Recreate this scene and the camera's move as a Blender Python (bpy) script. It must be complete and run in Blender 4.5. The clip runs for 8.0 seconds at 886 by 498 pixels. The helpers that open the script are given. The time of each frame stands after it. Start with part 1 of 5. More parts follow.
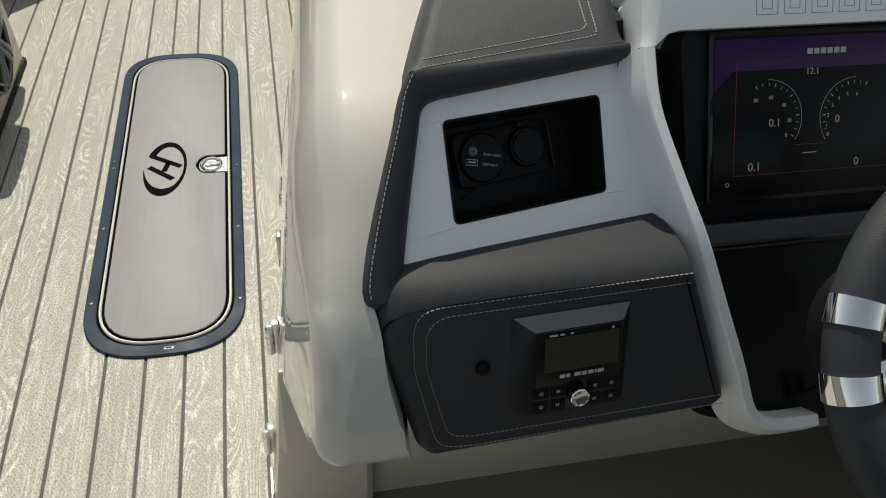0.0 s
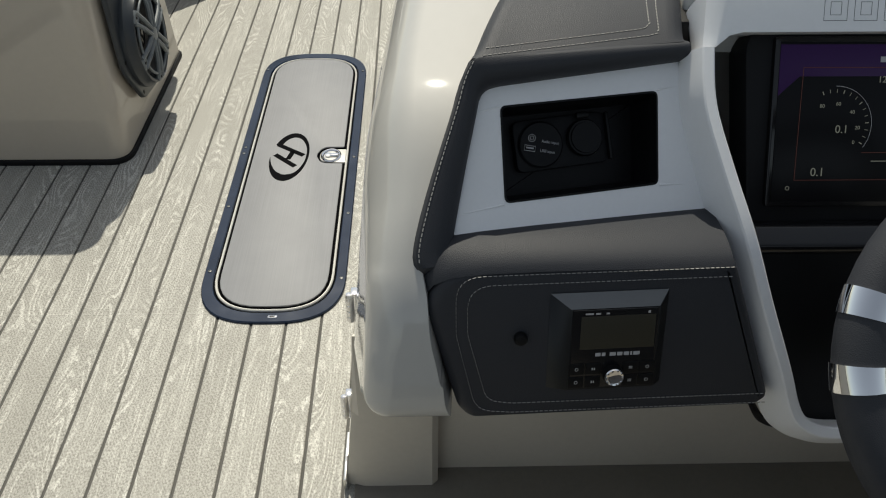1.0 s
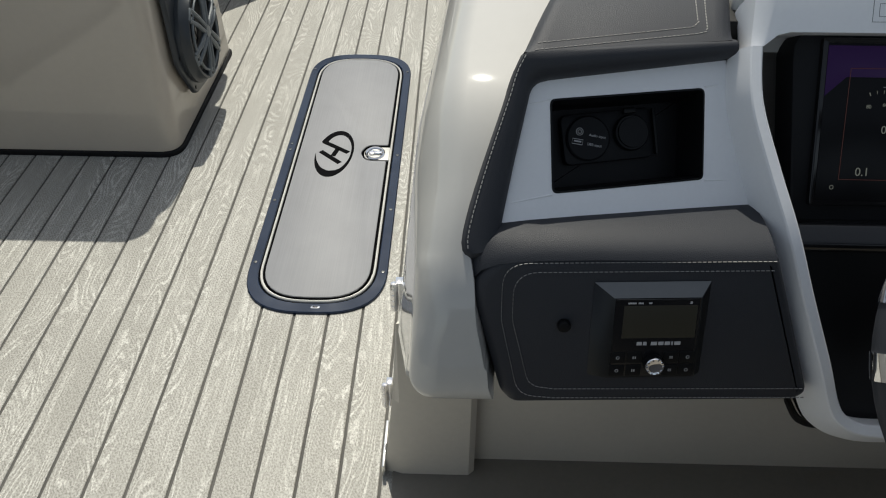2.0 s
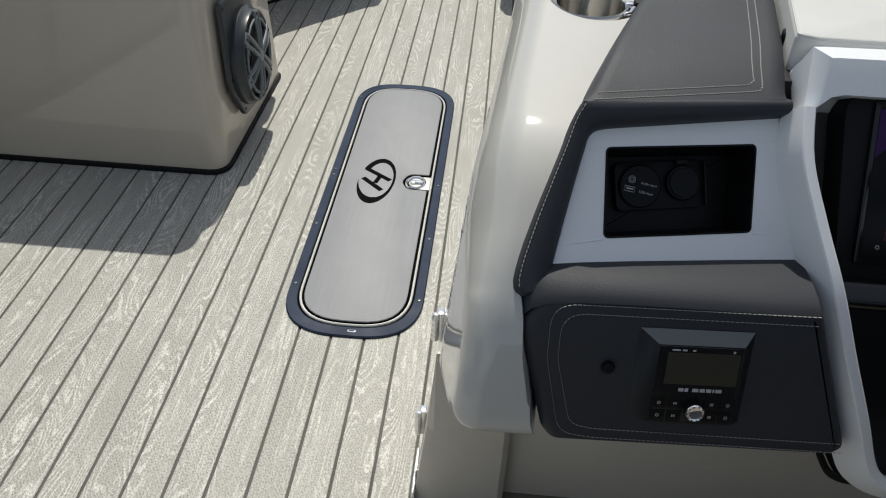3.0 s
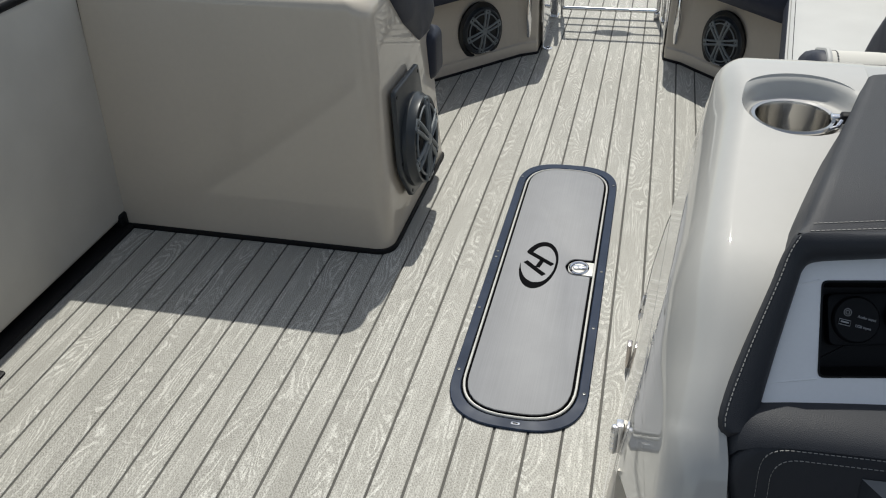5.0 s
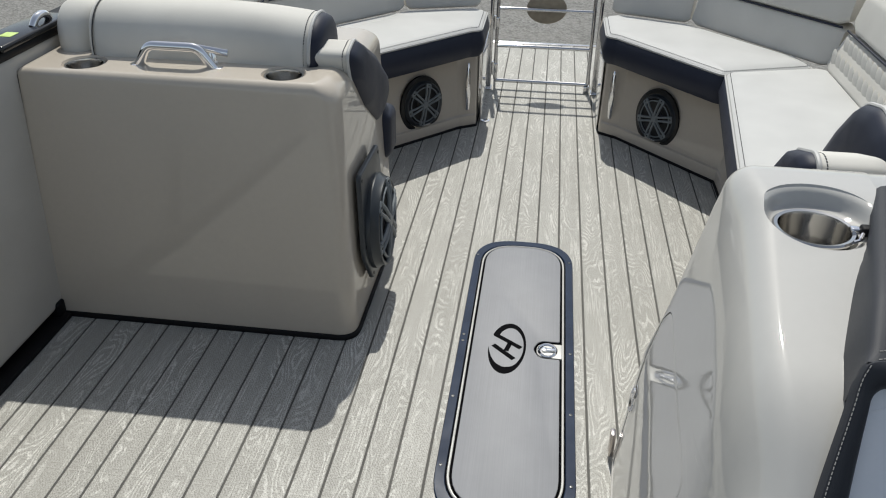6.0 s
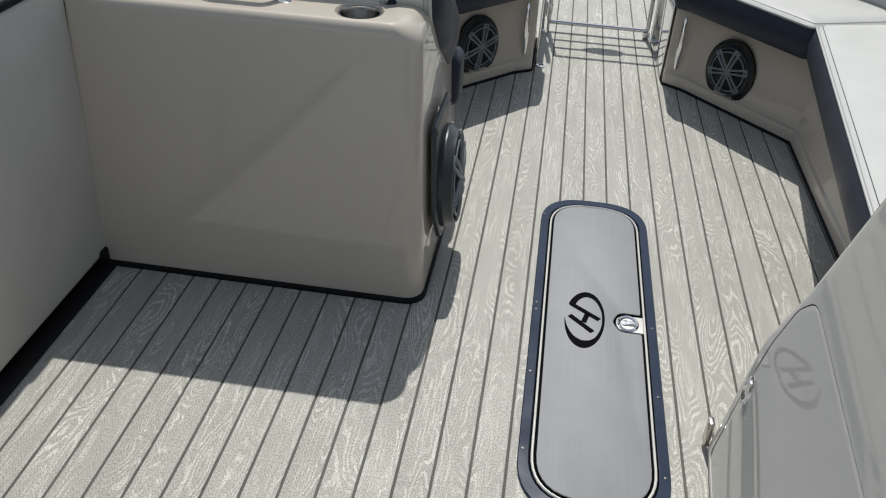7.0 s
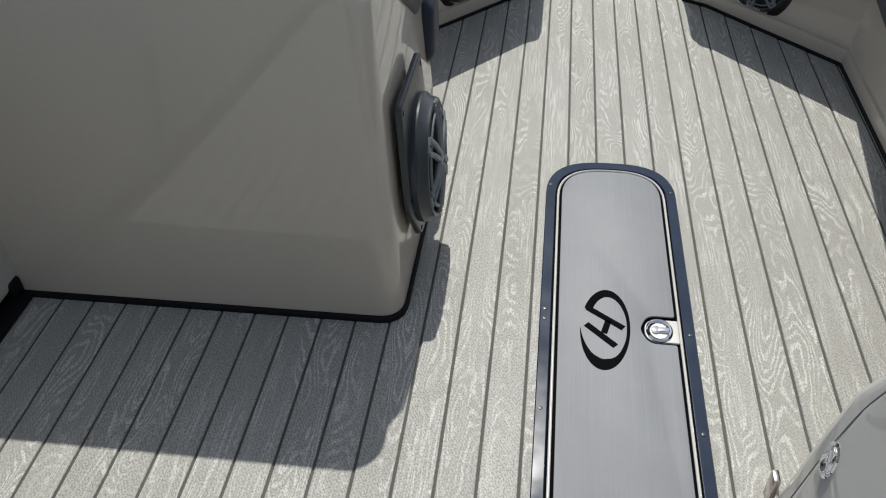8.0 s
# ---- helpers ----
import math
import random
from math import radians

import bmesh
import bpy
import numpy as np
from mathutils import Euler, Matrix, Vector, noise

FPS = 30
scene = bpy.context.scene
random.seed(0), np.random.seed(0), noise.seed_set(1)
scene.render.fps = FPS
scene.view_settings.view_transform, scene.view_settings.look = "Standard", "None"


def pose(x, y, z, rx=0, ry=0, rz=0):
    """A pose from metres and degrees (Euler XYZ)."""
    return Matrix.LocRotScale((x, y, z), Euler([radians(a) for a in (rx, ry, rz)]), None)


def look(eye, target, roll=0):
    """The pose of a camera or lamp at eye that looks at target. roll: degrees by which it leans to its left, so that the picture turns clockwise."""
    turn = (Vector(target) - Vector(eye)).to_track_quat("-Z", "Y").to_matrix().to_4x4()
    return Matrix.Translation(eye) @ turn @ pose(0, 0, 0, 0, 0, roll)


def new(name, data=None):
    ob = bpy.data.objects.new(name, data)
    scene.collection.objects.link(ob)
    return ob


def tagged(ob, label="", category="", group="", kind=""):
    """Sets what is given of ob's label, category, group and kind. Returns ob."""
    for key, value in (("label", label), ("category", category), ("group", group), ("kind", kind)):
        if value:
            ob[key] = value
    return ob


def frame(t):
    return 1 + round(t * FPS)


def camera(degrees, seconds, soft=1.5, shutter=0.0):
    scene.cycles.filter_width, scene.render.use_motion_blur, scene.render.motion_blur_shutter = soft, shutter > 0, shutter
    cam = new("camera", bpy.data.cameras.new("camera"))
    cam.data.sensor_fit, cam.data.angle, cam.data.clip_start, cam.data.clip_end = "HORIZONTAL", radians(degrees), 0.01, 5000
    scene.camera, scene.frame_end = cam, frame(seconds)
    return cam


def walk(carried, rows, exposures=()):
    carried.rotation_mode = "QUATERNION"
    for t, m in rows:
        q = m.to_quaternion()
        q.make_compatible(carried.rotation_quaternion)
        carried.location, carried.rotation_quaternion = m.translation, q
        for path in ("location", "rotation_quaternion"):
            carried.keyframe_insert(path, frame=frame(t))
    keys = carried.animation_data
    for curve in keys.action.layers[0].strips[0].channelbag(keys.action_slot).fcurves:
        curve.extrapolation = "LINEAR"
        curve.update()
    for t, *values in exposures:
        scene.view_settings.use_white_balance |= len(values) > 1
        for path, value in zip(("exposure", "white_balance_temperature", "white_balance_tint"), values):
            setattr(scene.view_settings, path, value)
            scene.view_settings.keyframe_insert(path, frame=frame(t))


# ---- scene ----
cam = camera(57.1, 8.0, soft=1.1)
PATH = [
    (0, (0.282, -1.771, 1.24), (0.658, -0.309, -0.072), 4.3),
    (0.2, (0.280, -1.786, 1.243), (0.580, -0.301, -0.068), 4.6),
    (0.5, (0.314, -1.818, 1.245), (0.504, -0.314, -0.06), 3.3),
    (0.8, (0.349, -1.846, 1.248), (0.476, -0.303, -0.069), 2.5),
    (1, (0.36, -1.864, 1.254), (0.412, -0.339, -0.039), 0.8),
    (1.2, (0.357, -1.875, 1.250), (0.354, -0.343, -0.040), 0.0),
    (1.5, (0.356, -1.887, 1.257), (0.312, -0.354, -0.028), -0.4),
    (1.7, (0.349, -1.892, 1.253), (0.314, -0.357, -0.03), 0.1),
    (2.8, (0.337, -1.924, 1.276), (0.276, -0.376, 0.011), 1.9),
    (3, (0.31, -1.922, 1.282), (0.219, -0.347, 0.052), 2.5),
    (3.2, (0.284, -1.918, 1.292), (0.094, -0.329, 0.104), 1.4),
    (3.5, (0.265, -1.925, 1.3), (-0.024, -0.323, 0.137), 0.4),
    (3.8, (0.253, -1.926, 1.316), (-0.054, -0.327, 0.153), 0.5),
    (4, (0.246, -1.926, 1.318), (-0.064, -0.329, 0.155), 0.8),
    (4.2, (0.238, -1.920, 1.318), (-0.124, -0.331, 0.167), 0.1),
    (4.5, (0.232, -1.918, 1.327), (-0.195, -0.322, 0.2), -0.9),
    (4.7, (0.244, -1.894, 1.332), (-0.2, -0.3, 0.209), -2.3),
    (5.8, (0.094, -1.868, 1.39), (-0.267, -0.204, 0.341), -0.4),
    (6, (0.036, -1.833, 1.4), (-0.169, -0.122, 0.385), 1.0),
    (6.2, (-0.019, -1.806, 1.409), (-0.074, -0.082, 0.408), 1.9),
    (6.4, (-0.069, -1.785, 1.403), (-0.102, -0.063, 0.382), 1.7),
    (6.5, (-0.086, -1.784, 1.398), (-0.119, -0.07, 0.369), 1.5),
    (6.7, (-0.132, -1.763, 1.383), (-0.195, -0.045, 0.322), 2.0),
    (7, (-0.176, -1.682, 1.354), (-0.373, -0.053, 0.211), 3.2),
    (7.2, (-0.192, -1.606, 1.340), (-0.527, -0.047, 0.142), 1.7),
    (7.3, (-0.198, -1.561, 1.335), (-0.599, -0.034, 0.115), 0.7),
    (7.5, (-0.19, -1.475, 1.329), (-0.645, 0.025, 0.086), -0.4),
    (7.6, (-0.185, -1.430, 1.321), (-0.637, 0.068, 0.064), -1.0),
    (7.8, (-0.168, -1.320, 1.290), (-0.544, 0.174, 0.015), -1.7),
    (8, (-0.154, -1.208, 1.269), (-0.379, 0.281, -0.047), -2.0),
]
walk(cam, [(t, look(eye, target, roll)) for t, eye, target, roll in PATH],
     [(0, 0.04, 7250, 3), (0.7, 0.04, 7100, 4), (1.7, 0.04, 6800, 5), (3.2, 0.02, 6600, 6), (4.6, 0.0, 6550, 6), (5.8, -0.03, 6430, 7), (7.0, -0.05, 6380, 7), (8, -0.05, 6330, 7)])

# ---------------------------------------------------------------- light
SUN = Vector((-0.08, 0.65, 1.0)).normalized()
world = bpy.data.worlds.new("sky")
scene.world = world
world.use_nodes = True
wn = world.node_tree.nodes
sky = wn.new("ShaderNodeTexSky")
sky.sky_type, sky.sun_disc = "NISHITA", False
sky.sun_elevation = math.asin(SUN.z)
sky.sun_rotation = math.atan2(SUN.x, SUN.y)
sky.altitude, sky.air_density, sky.dust_density = 100, 1.0, 1.2
wn["Background"].inputs["Strength"].default_value = 0.116
haze = wn.new("ShaderNodeHueSaturation")
haze.inputs["Saturation"].default_value = 0.55
world.node_tree.links.new(sky.outputs["Color"], haze.inputs["Color"])
world.node_tree.links.new(haze.outputs["Color"], wn["Background"].inputs["Color"])
sun_data = bpy.data.lights.new("sun", "SUN")
sun_data.energy, sun_data.angle, sun_data.color = 3.65, radians(0.53), (1.0, 0.955, 0.89)
sun = new("sun", sun_data)
sun.matrix_world = look(SUN * 30, (0, 0, 0))


# ---------------------------------------------------------------- materials
def mat(name, color, rough=0.5, metal=0.0, coat=0.0, coat_rough=0.05, spec=0.5):
    m = bpy.data.materials.new(name)
    m.use_nodes = True
    b = m.node_tree.nodes["Principled BSDF"]
    b.inputs["Base Color"].default_value = (*color, 1)
    b.inputs["Roughness"].default_value = rough
    b.inputs["Metallic"].default_value = metal
    b.inputs["Coat Weight"].default_value = coat
    b.inputs["Coat Roughness"].default_value = coat_rough
    b.inputs["Specular IOR Level"].default_value = spec
    return m


def nd(m, kind, **values):
    n = m.node_tree.nodes.new(kind)
    for key, v in values.items():
        n.inputs[key].default_value = v
    return n


def wire(m, a, b):
    m.node_tree.links.new(a, b)


def bsdf(m):
    return m.node_tree.nodes["Principled BSDF"]


def coords(m, scale=(1, 1, 1), shift=None):
    tc = nd(m, "ShaderNodeTexCoord")
    mp = nd(m, "ShaderNodeMapping", Scale=scale)
    wire(m, tc.outputs["Object"], mp.inputs["Vector"])
    if shift is not None:
        wire(m, shift, mp.inputs["Location"])
    return mp.outputs["Vector"]


def math_node(m, op, a, b=0.0, c=0.0):
    n = nd(m, "ShaderNodeMath")
    n.operation = op
    for i, v in enumerate((a, b, c)):
        if isinstance(v, (int, float)):
            n.inputs[i].default_value = v
        else:
            wire(m, v, n.inputs[i])
    return n.outputs[0]


def mix_color(m, fac, a, b, blend="MIX"):
    n = nd(m, "ShaderNodeMix")
    n.data_type, n.blend_type = "RGBA", blend
    for sock, v in ((n.inputs[0], fac), (n.inputs[6], a), (n.inputs[7], b)):
        if isinstance(v, (int, float)):
            sock.default_value = v
        elif isinstance(v, tuple):
            sock.default_value = (*v, 1)
        else:
            wire(m, v, sock)
    return n.outputs[2]


def span(m, v, lo, hi, to_lo=0.0, to_hi=1.0, smooth=False):
    n = nd(m, "ShaderNodeMapRange")
    n.interpolation_type = "SMOOTHSTEP" if smooth else "LINEAR"
    wire(m, v, n.inputs["Value"])
    n.inputs["From Min"].default_value, n.inputs["From Max"].default_value = lo, hi
    n.inputs["To Min"].default_value, n.inputs["To Max"].default_value = to_lo, to_hi
    return n.outputs["Result"]


def noise_node(m, vec, scale, detail=2.0, rough=0.5, distort=0.0):
    n = nd(m, "ShaderNodeTexNoise", Scale=scale, Detail=detail, Roughness=rough, Distortion=distort)
    wire(m, vec, n.inputs["Vector"])
    return n.outputs["Fac"]


def bump(m, height, strength, distance, after=None):
    n = nd(m, "ShaderNodeBump", Strength=strength, Distance=distance)
    wire(m, height, n.inputs["Height"])
    if after is not None:
        wire(m, after, n.inputs["Normal"])
    wire(m, n.outputs["Normal"], bsdf(m).inputs["Normal"])
    return n.outputs["Normal"]


def varied(m, color, amount=0.08, scale=3.0, fine=120.0, rough=None, grain=0.0, grain_scale=600.0):
    """Slow and fine tone changes, a worn gloss and an optional fine grain."""
    v = coords(m)
    slow, quick = noise_node(m, v, scale, 3), noise_node(m, v, fine, 2)
    tone = math_node(m, "ADD", math_node(m, "MULTIPLY", slow, 0.7), math_node(m, "MULTIPLY", quick, 0.3))
    lo, hi = tuple(c * (1 - amount) for c in color), tuple(min(1, c * (1 + amount)) for c in color)
    wire(m, mix_color(m, span(m, tone, 0.3, 0.7), lo, hi), bsdf(m).inputs["Base Color"])
    if rough:
        wire(m, span(m, slow, 0.3, 0.7, rough[0], rough[1]), bsdf(m).inputs["Roughness"])
    if grain:
        bump(m, noise_node(m, v, grain_scale, 3, 0.6), grain, 0.001)
    return m


def leather(name, color, rough, cell=420.0, strength=0.35, spec=0.27):
    m = mat(name, color, rough, spec=spec)
    v = coords(m)
    vo = nd(m, "ShaderNodeTexVoronoi", Scale=cell)
    vo.feature = "DISTANCE_TO_EDGE"
    wire(m, v, vo.inputs["Vector"])
    h = span(m, vo.outputs["Distance"], 0.0, 0.35)
    fine = noise_node(m, v, cell * 1.7, 3)
    hh = math_node(m, "ADD", h, math_node(m, "MULTIPLY", fine, 0.5))
    bump(m, hh, strength, 0.0006)
    slow = noise_node(m, v, 7.0, 3)
    wire(m, mix_color(m, span(m, slow, 0.3, 0.7), tuple(c * 0.955 for c in color), tuple(c * 1.05 for c in color)), bsdf(m).inputs["Base Color"])
    wire(m, span(m, slow, 0.3, 0.7, rough - 0.05, rough + 0.07), bsdf(m).inputs["Roughness"])
    return m


def brushed(name, color, rough, stretch=(400, 6, 6), metal=1.0):
    m = mat(name, color, rough, metal)
    n = noise_node(m, coords(m, stretch), 1.0, 3)
    wire(m, span(m, n, 0.3, 0.7, rough * 0.75, rough * 1.35), bsdf(m).inputs["Roughness"])
    return m


CREAM = (0.485, 0.475, 0.448)
GELCOAT = varied(mat("gelcoat", CREAM, 0.55, coat=1.0, coat_rough=0.040, spec=0.25), CREAM, 0.03, 2.5, 60, (0.5, 0.6))
GELCOAT_INNER = varied(mat("gelcoat_inner", (0.62, 0.575, 0.50), 0.4), (0.62, 0.575, 0.50), 0.06, 4, 90, (0.35, 0.5))
TAN = (0.530, 0.476, 0.402)
GELCOAT_TAN = varied(mat("gelcoat_tan", TAN, 0.5, coat=1.0, coat_rough=0.03, spec=0.1), TAN, 0.04, 2.5, 60, (0.45, 0.55))
VINYL = leather("vinyl_light_grey", (0.60, 0.585, 0.54), 0.62, 900, 0.06)
VINYL_SEAT = leather("vinyl_white", (0.53, 0.53, 0.515), 0.55, 900, 0.06)
VINYL_NAVY = leather("vinyl_navy", (0.020, 0.024, 0.040), 0.48, 900, 0.08)
WALL_VINYL = leather("vinyl_wall", (0.50, 0.475, 0.43), 0.6, 900, 0.06)
LEATHER_BLACK = leather("leather_black", (0.0330, 0.0352, 0.0415), 0.50, 520, 0.24, 0.24)
SILVER_PLASTIC = varied(mat("silver_grey_plastic", (0.80, 0.81, 0.83), 0.42), (0.80, 0.81, 0.83), 0.03, 5, 200, (0.38, 0.46), 0.05, 1500)
BLACK_PLASTIC = varied(mat("black_plastic", (0.0045, 0.0048, 0.0055), 0.4, spec=0.22), (0.0045, 0.0048, 0.0055), 0.1, 9, 200, (0.33, 0.45), 0.06, 1200)
BLACK_SATIN = varied(mat("black_satin", (0.006, 0.0065, 0.008), 0.55, spec=0.22), (0.006, 0.0065, 0.008), 0.12, 12, 200, (0.45, 0.6))
GLOSS_BLACK = varied(mat("gloss_black", (0.008, 0.008, 0.009), 0.14), (0.008, 0.008, 0.009), 0.1, 9, 200, (0.1, 0.2))
SCREEN = mat("screen_glass", (0.003, 0.003, 0.004), 0.28, spec=0.2)
STEREO_BLACK = varied(mat("stereo_black", (0.0065, 0.0072, 0.0080), 0.34, spec=0.4), (0.0065, 0.0072, 0.0080), 0.1, 15, 200, (0.28, 0.4))
# grey that stands in for the sky reflected in the stereo's black bevel
BEZEL_SKY_GREY = varied(mat("bezel_sky_grey", (0.16, 0.165, 0.17), 0.35), (0.16, 0.165, 0.17), 0.06, 15, 200, (0.3, 0.42))
RUBBER = varied(mat("black_rubber", (0.008, 0.008, 0.009), 0.7, spec=0.2), (0.008, 0.008, 0.009), 0.15, 8, 150, (0.5, 0.7), 0.1, 700)
RIM_NAVY = varied(mat("navy_anodised", (0.009, 0.020, 0.046), 0.15, spec=0.5), (0.009, 0.020, 0.046), 0.2, 10, 300, (0.09, 0.18))
CHROME = mat("chrome", (0.86, 0.86, 0.87), 0.06, 1.0)
CUP_STEEL = brushed("cup_steel", (0.62, 0.605, 0.58), 0.13, (60, 60, 60))
STAINLESS = brushed("stainless", (0.60, 0.60, 0.61), 0.10, (40, 40, 500))
BRIGHT_TRIM = brushed("bright_trim", (0.8, 0.8, 0.78), 0.22, (300, 5, 5))
LID_EDGE = varied(mat("lid_edge_cream", (0.68, 0.67, 0.63), 0.32), (0.68, 0.67, 0.63), 0.08, 12, 200, (0.25, 0.4))
HATCH_GREY = mat("hatch_grey", (0.30, 0.30, 0.305), 0.58, spec=0.5)
_v = coords(HATCH_GREY, (420, 3, 1))
_n = noise_node(HATCH_GREY, _v, 1.0, 3)
_s = noise_node(HATCH_GREY, coords(HATCH_GREY), 9.0, 4, 0.6)
wire(HATCH_GREY, mix_color(HATCH_GREY, span(HATCH_GREY, math_node(HATCH_GREY, "ADD", math_node(HATCH_GREY, "MULTIPLY", _n, 0.5), math_node(HATCH_GREY, "MULTIPLY", _s, 0.5)), 0.35, 0.65), (0.226, 0.231, 0.246), (0.264, 0.269, 0.286)), bsdf(HATCH_GREY).inputs["Base Color"])
bump(HATCH_GREY, _n, 0.15, 0.0006)
LOGO_DARK = mat("logo_inlay", (0.004, 0.004, 0.005), 0.85, spec=0.04)
THREAD = mat("thread_light", (0.36, 0.35, 0.328), 0.75, spec=0.2)
THREAD_DARK = mat("thread_dark", (0.03, 0.03, 0.035), 0.7)
PIPING = mat("piping_light", (0.50, 0.497, 0.48), 0.5)
GREY_PAINT = mat("grey_print", (0.45, 0.45, 0.46), 0.5)
CONE = mat("speaker_cone", (0.02, 0.021, 0.023), 0.5)
GUNMETAL = varied(mat("gunmetal_plastic", (0.034, 0.040, 0.046), 0.36), (0.034, 0.040, 0.046), 0.1, 20, 200, (0.28, 0.4))
GRILLE = varied(mat("grille_grey", (0.165, 0.185, 0.196), 0.42), (0.165, 0.185, 0.196), 0.08, 20, 200, (0.36, 0.48))
TAN_DISC = varied(mat("tan_plate", (0.30, 0.255, 0.19), 0.5), (0.30, 0.255, 0.19), 0.25, 14, 60, (0.4, 0.6))
LEVER_YELLOW = mat("lime_sticker", (0.55, 0.72, 0.2), 0.5)
HINGE_STEEL = mat("hinge_steel", (0.55, 0.5, 0.47), 0.25, 1.0)


def glow(name, color, power):
    m = mat(name, (0.0, 0.0, 0.0), 0.5)
    bsdf(m).inputs["Emission Color"].default_value = (*color, 1)
    bsdf(m).inputs["Emission Strength"].default_value = power
    return m


DISPLAY_WHITE = glow("display_white", (0.75, 0.8, 0.72), 0.11)
DISPLAY_RED = glow("display_red", (0.35, 0.1, 0.08), 0.09)
DISPLAY_PURPLE = mat("display_purple", (0.02, 0.006, 0.045), 0.28, spec=0.2)
bsdf(DISPLAY_PURPLE).inputs["Emission Color"].default_value = (0.12, 0.03, 0.3, 1)
bsdf(DISPLAY_PURPLE).inputs["Emission Strength"].default_value = 0.03
DISPLAY_OLIVE = glow("display_olive", (0.1, 0.1, 0.07), 0.05)


def plank_material():
    """Woven vinyl with a printed wood figure: greige ground, pale contour lines, each board with its own cut."""
    m = mat("woven_plank", (0.4, 0.39, 0.35), 0.62)
    info = nd(m, "ShaderNodeObjectInfo")
    off = nd(m, "ShaderNodeCombineXYZ")
    r = info.outputs["Random"]
    wire(m, math_node(m, "MULTIPLY", r, 37.0), off.inputs[0])
    wire(m, math_node(m, "MULTIPLY", r, 91.0), off.inputs[1])
    wire(m, math_node(m, "MULTIPLY", r, 13.0), off.inputs[2])
    v = coords(m, (1.0, 0.21, 1.0), off.outputs[0])
    field = noise_node(m, v, 17.0, 1.0, 0.3, 0.2)
    wob = noise_node(m, coords(m, (110, 22, 1), off.outputs[0]), 1.0, 3.0, 0.6)
    phase = math_node(m, "ADD", math_node(m, "MULTIPLY", field, 112.0), math_node(m, "MULTIPLY", wob, 7.0))
    ring = span(m, math_node(m, "SINE", phase), 0.05, 0.75, 0, 1, True)
    streak = span(m, noise_node(m, coords(m, (260, 11.0, 1), off.outputs[0]), 1.0, 3.0, 0.65), 0.45, 0.60, 0, 0.9, True)
    patch = span(m, noise_node(m, coords(m, (11, 2.0, 1), off.outputs[0]), 1.0, 2.0, 0.6), 0.40, 0.52, 0, 1, True)
    fleck = noise_node(m, coords(m, (300, 170, 1), off.outputs[0]), 1.0, 2.0, 0.75)
    both = nd(m, "ShaderNodeMix")
    wire(m, patch, both.inputs[0])
    wire(m, streak, both.inputs[2])
    wire(m, ring, both.inputs[3])
    fade = span(m, noise_node(m, coords(m, (32, 4.0, 1), off.outputs[0]), 1.0, 3.0, 0.6), 0.38, 0.60, 0.12, 1.0, True)
    figure = math_node(m, "MULTIPLY", both.outputs[0], math_node(m, "MULTIPLY", fade, span(m, fleck, 0.40, 0.52, 0.15, 1.0)))
    weave = nd(m, "ShaderNodeTexWave", Scale=1.0, Distortion=1.5, Detail=1.0)
    weave.bands_direction = "DIAGONAL"
    wire(m, coords(m, (95, 60, 1)), weave.inputs["Vector"])
    speck = noise_node(m, coords(m, (1.0, 0.75, 1)), 300.0, 2.0, 0.85)
    tone = math_node(m, "ADD", math_node(m, "MULTIPLY", weave.outputs["Fac"], 0.06), math_node(m, "MULTIPLY", speck, 0.94))
    ground = mix_color(m, span(m, tone, 0.38, 0.60), (0.200, 0.193, 0.171), (0.455, 0.444, 0.404))
    ground = mix_color(m, span(m, r, 0, 1, 0.0, 0.25), ground, (0.40, 0.39, 0.35))
    pale = mix_color(m, span(m, speck, 0.36, 0.6), (0.46, 0.452, 0.412), (0.72, 0.71, 0.66))
    col = mix_color(m, figure, ground, pale)
    dirt = noise_node(m, coords(m, (1, 1, 1), off.outputs[0]), 2.2, 4.0, 0.6)
    col = mix_color(m, span(m, dirt, 0.35, 0.75, 0.0, 0.2), col, (0.30, 0.287, 0.255))
    wire(m, col, bsdf(m).inputs["Base Color"])
    hgt = math_node(m, "ADD", math_node(m, "MULTIPLY", tone, 0.9), math_node(m, "MULTIPLY", figure, 0.4))
    bump(m, hgt, 0.6, 0.0009)
    wire(m, span(m, dirt, 0.3, 0.7, 0.52, 0.68), bsdf(m).inputs["Roughness"])
    return m


SMOKED = mat("smoked_acrylic", (0.42, 0.30, 0.22), 0.03)
bsdf(SMOKED).inputs["Transmission Weight"].default_value = 0.95
bsdf(SMOKED).inputs["IOR"].default_value = 1.2
PLANK = plank_material()
JOINT = varied(mat("plank_joint", (0.092, 0.089, 0.080), 0.8), (0.092, 0.089, 0.080), 0.25, 5, 200)
LINER = varied(mat("liner_grey", (0.20, 0.185, 0.16), 0.55), (0.20, 0.185, 0.16), 0.12, 5, 120, (0.45, 0.6), 0.1, 700)


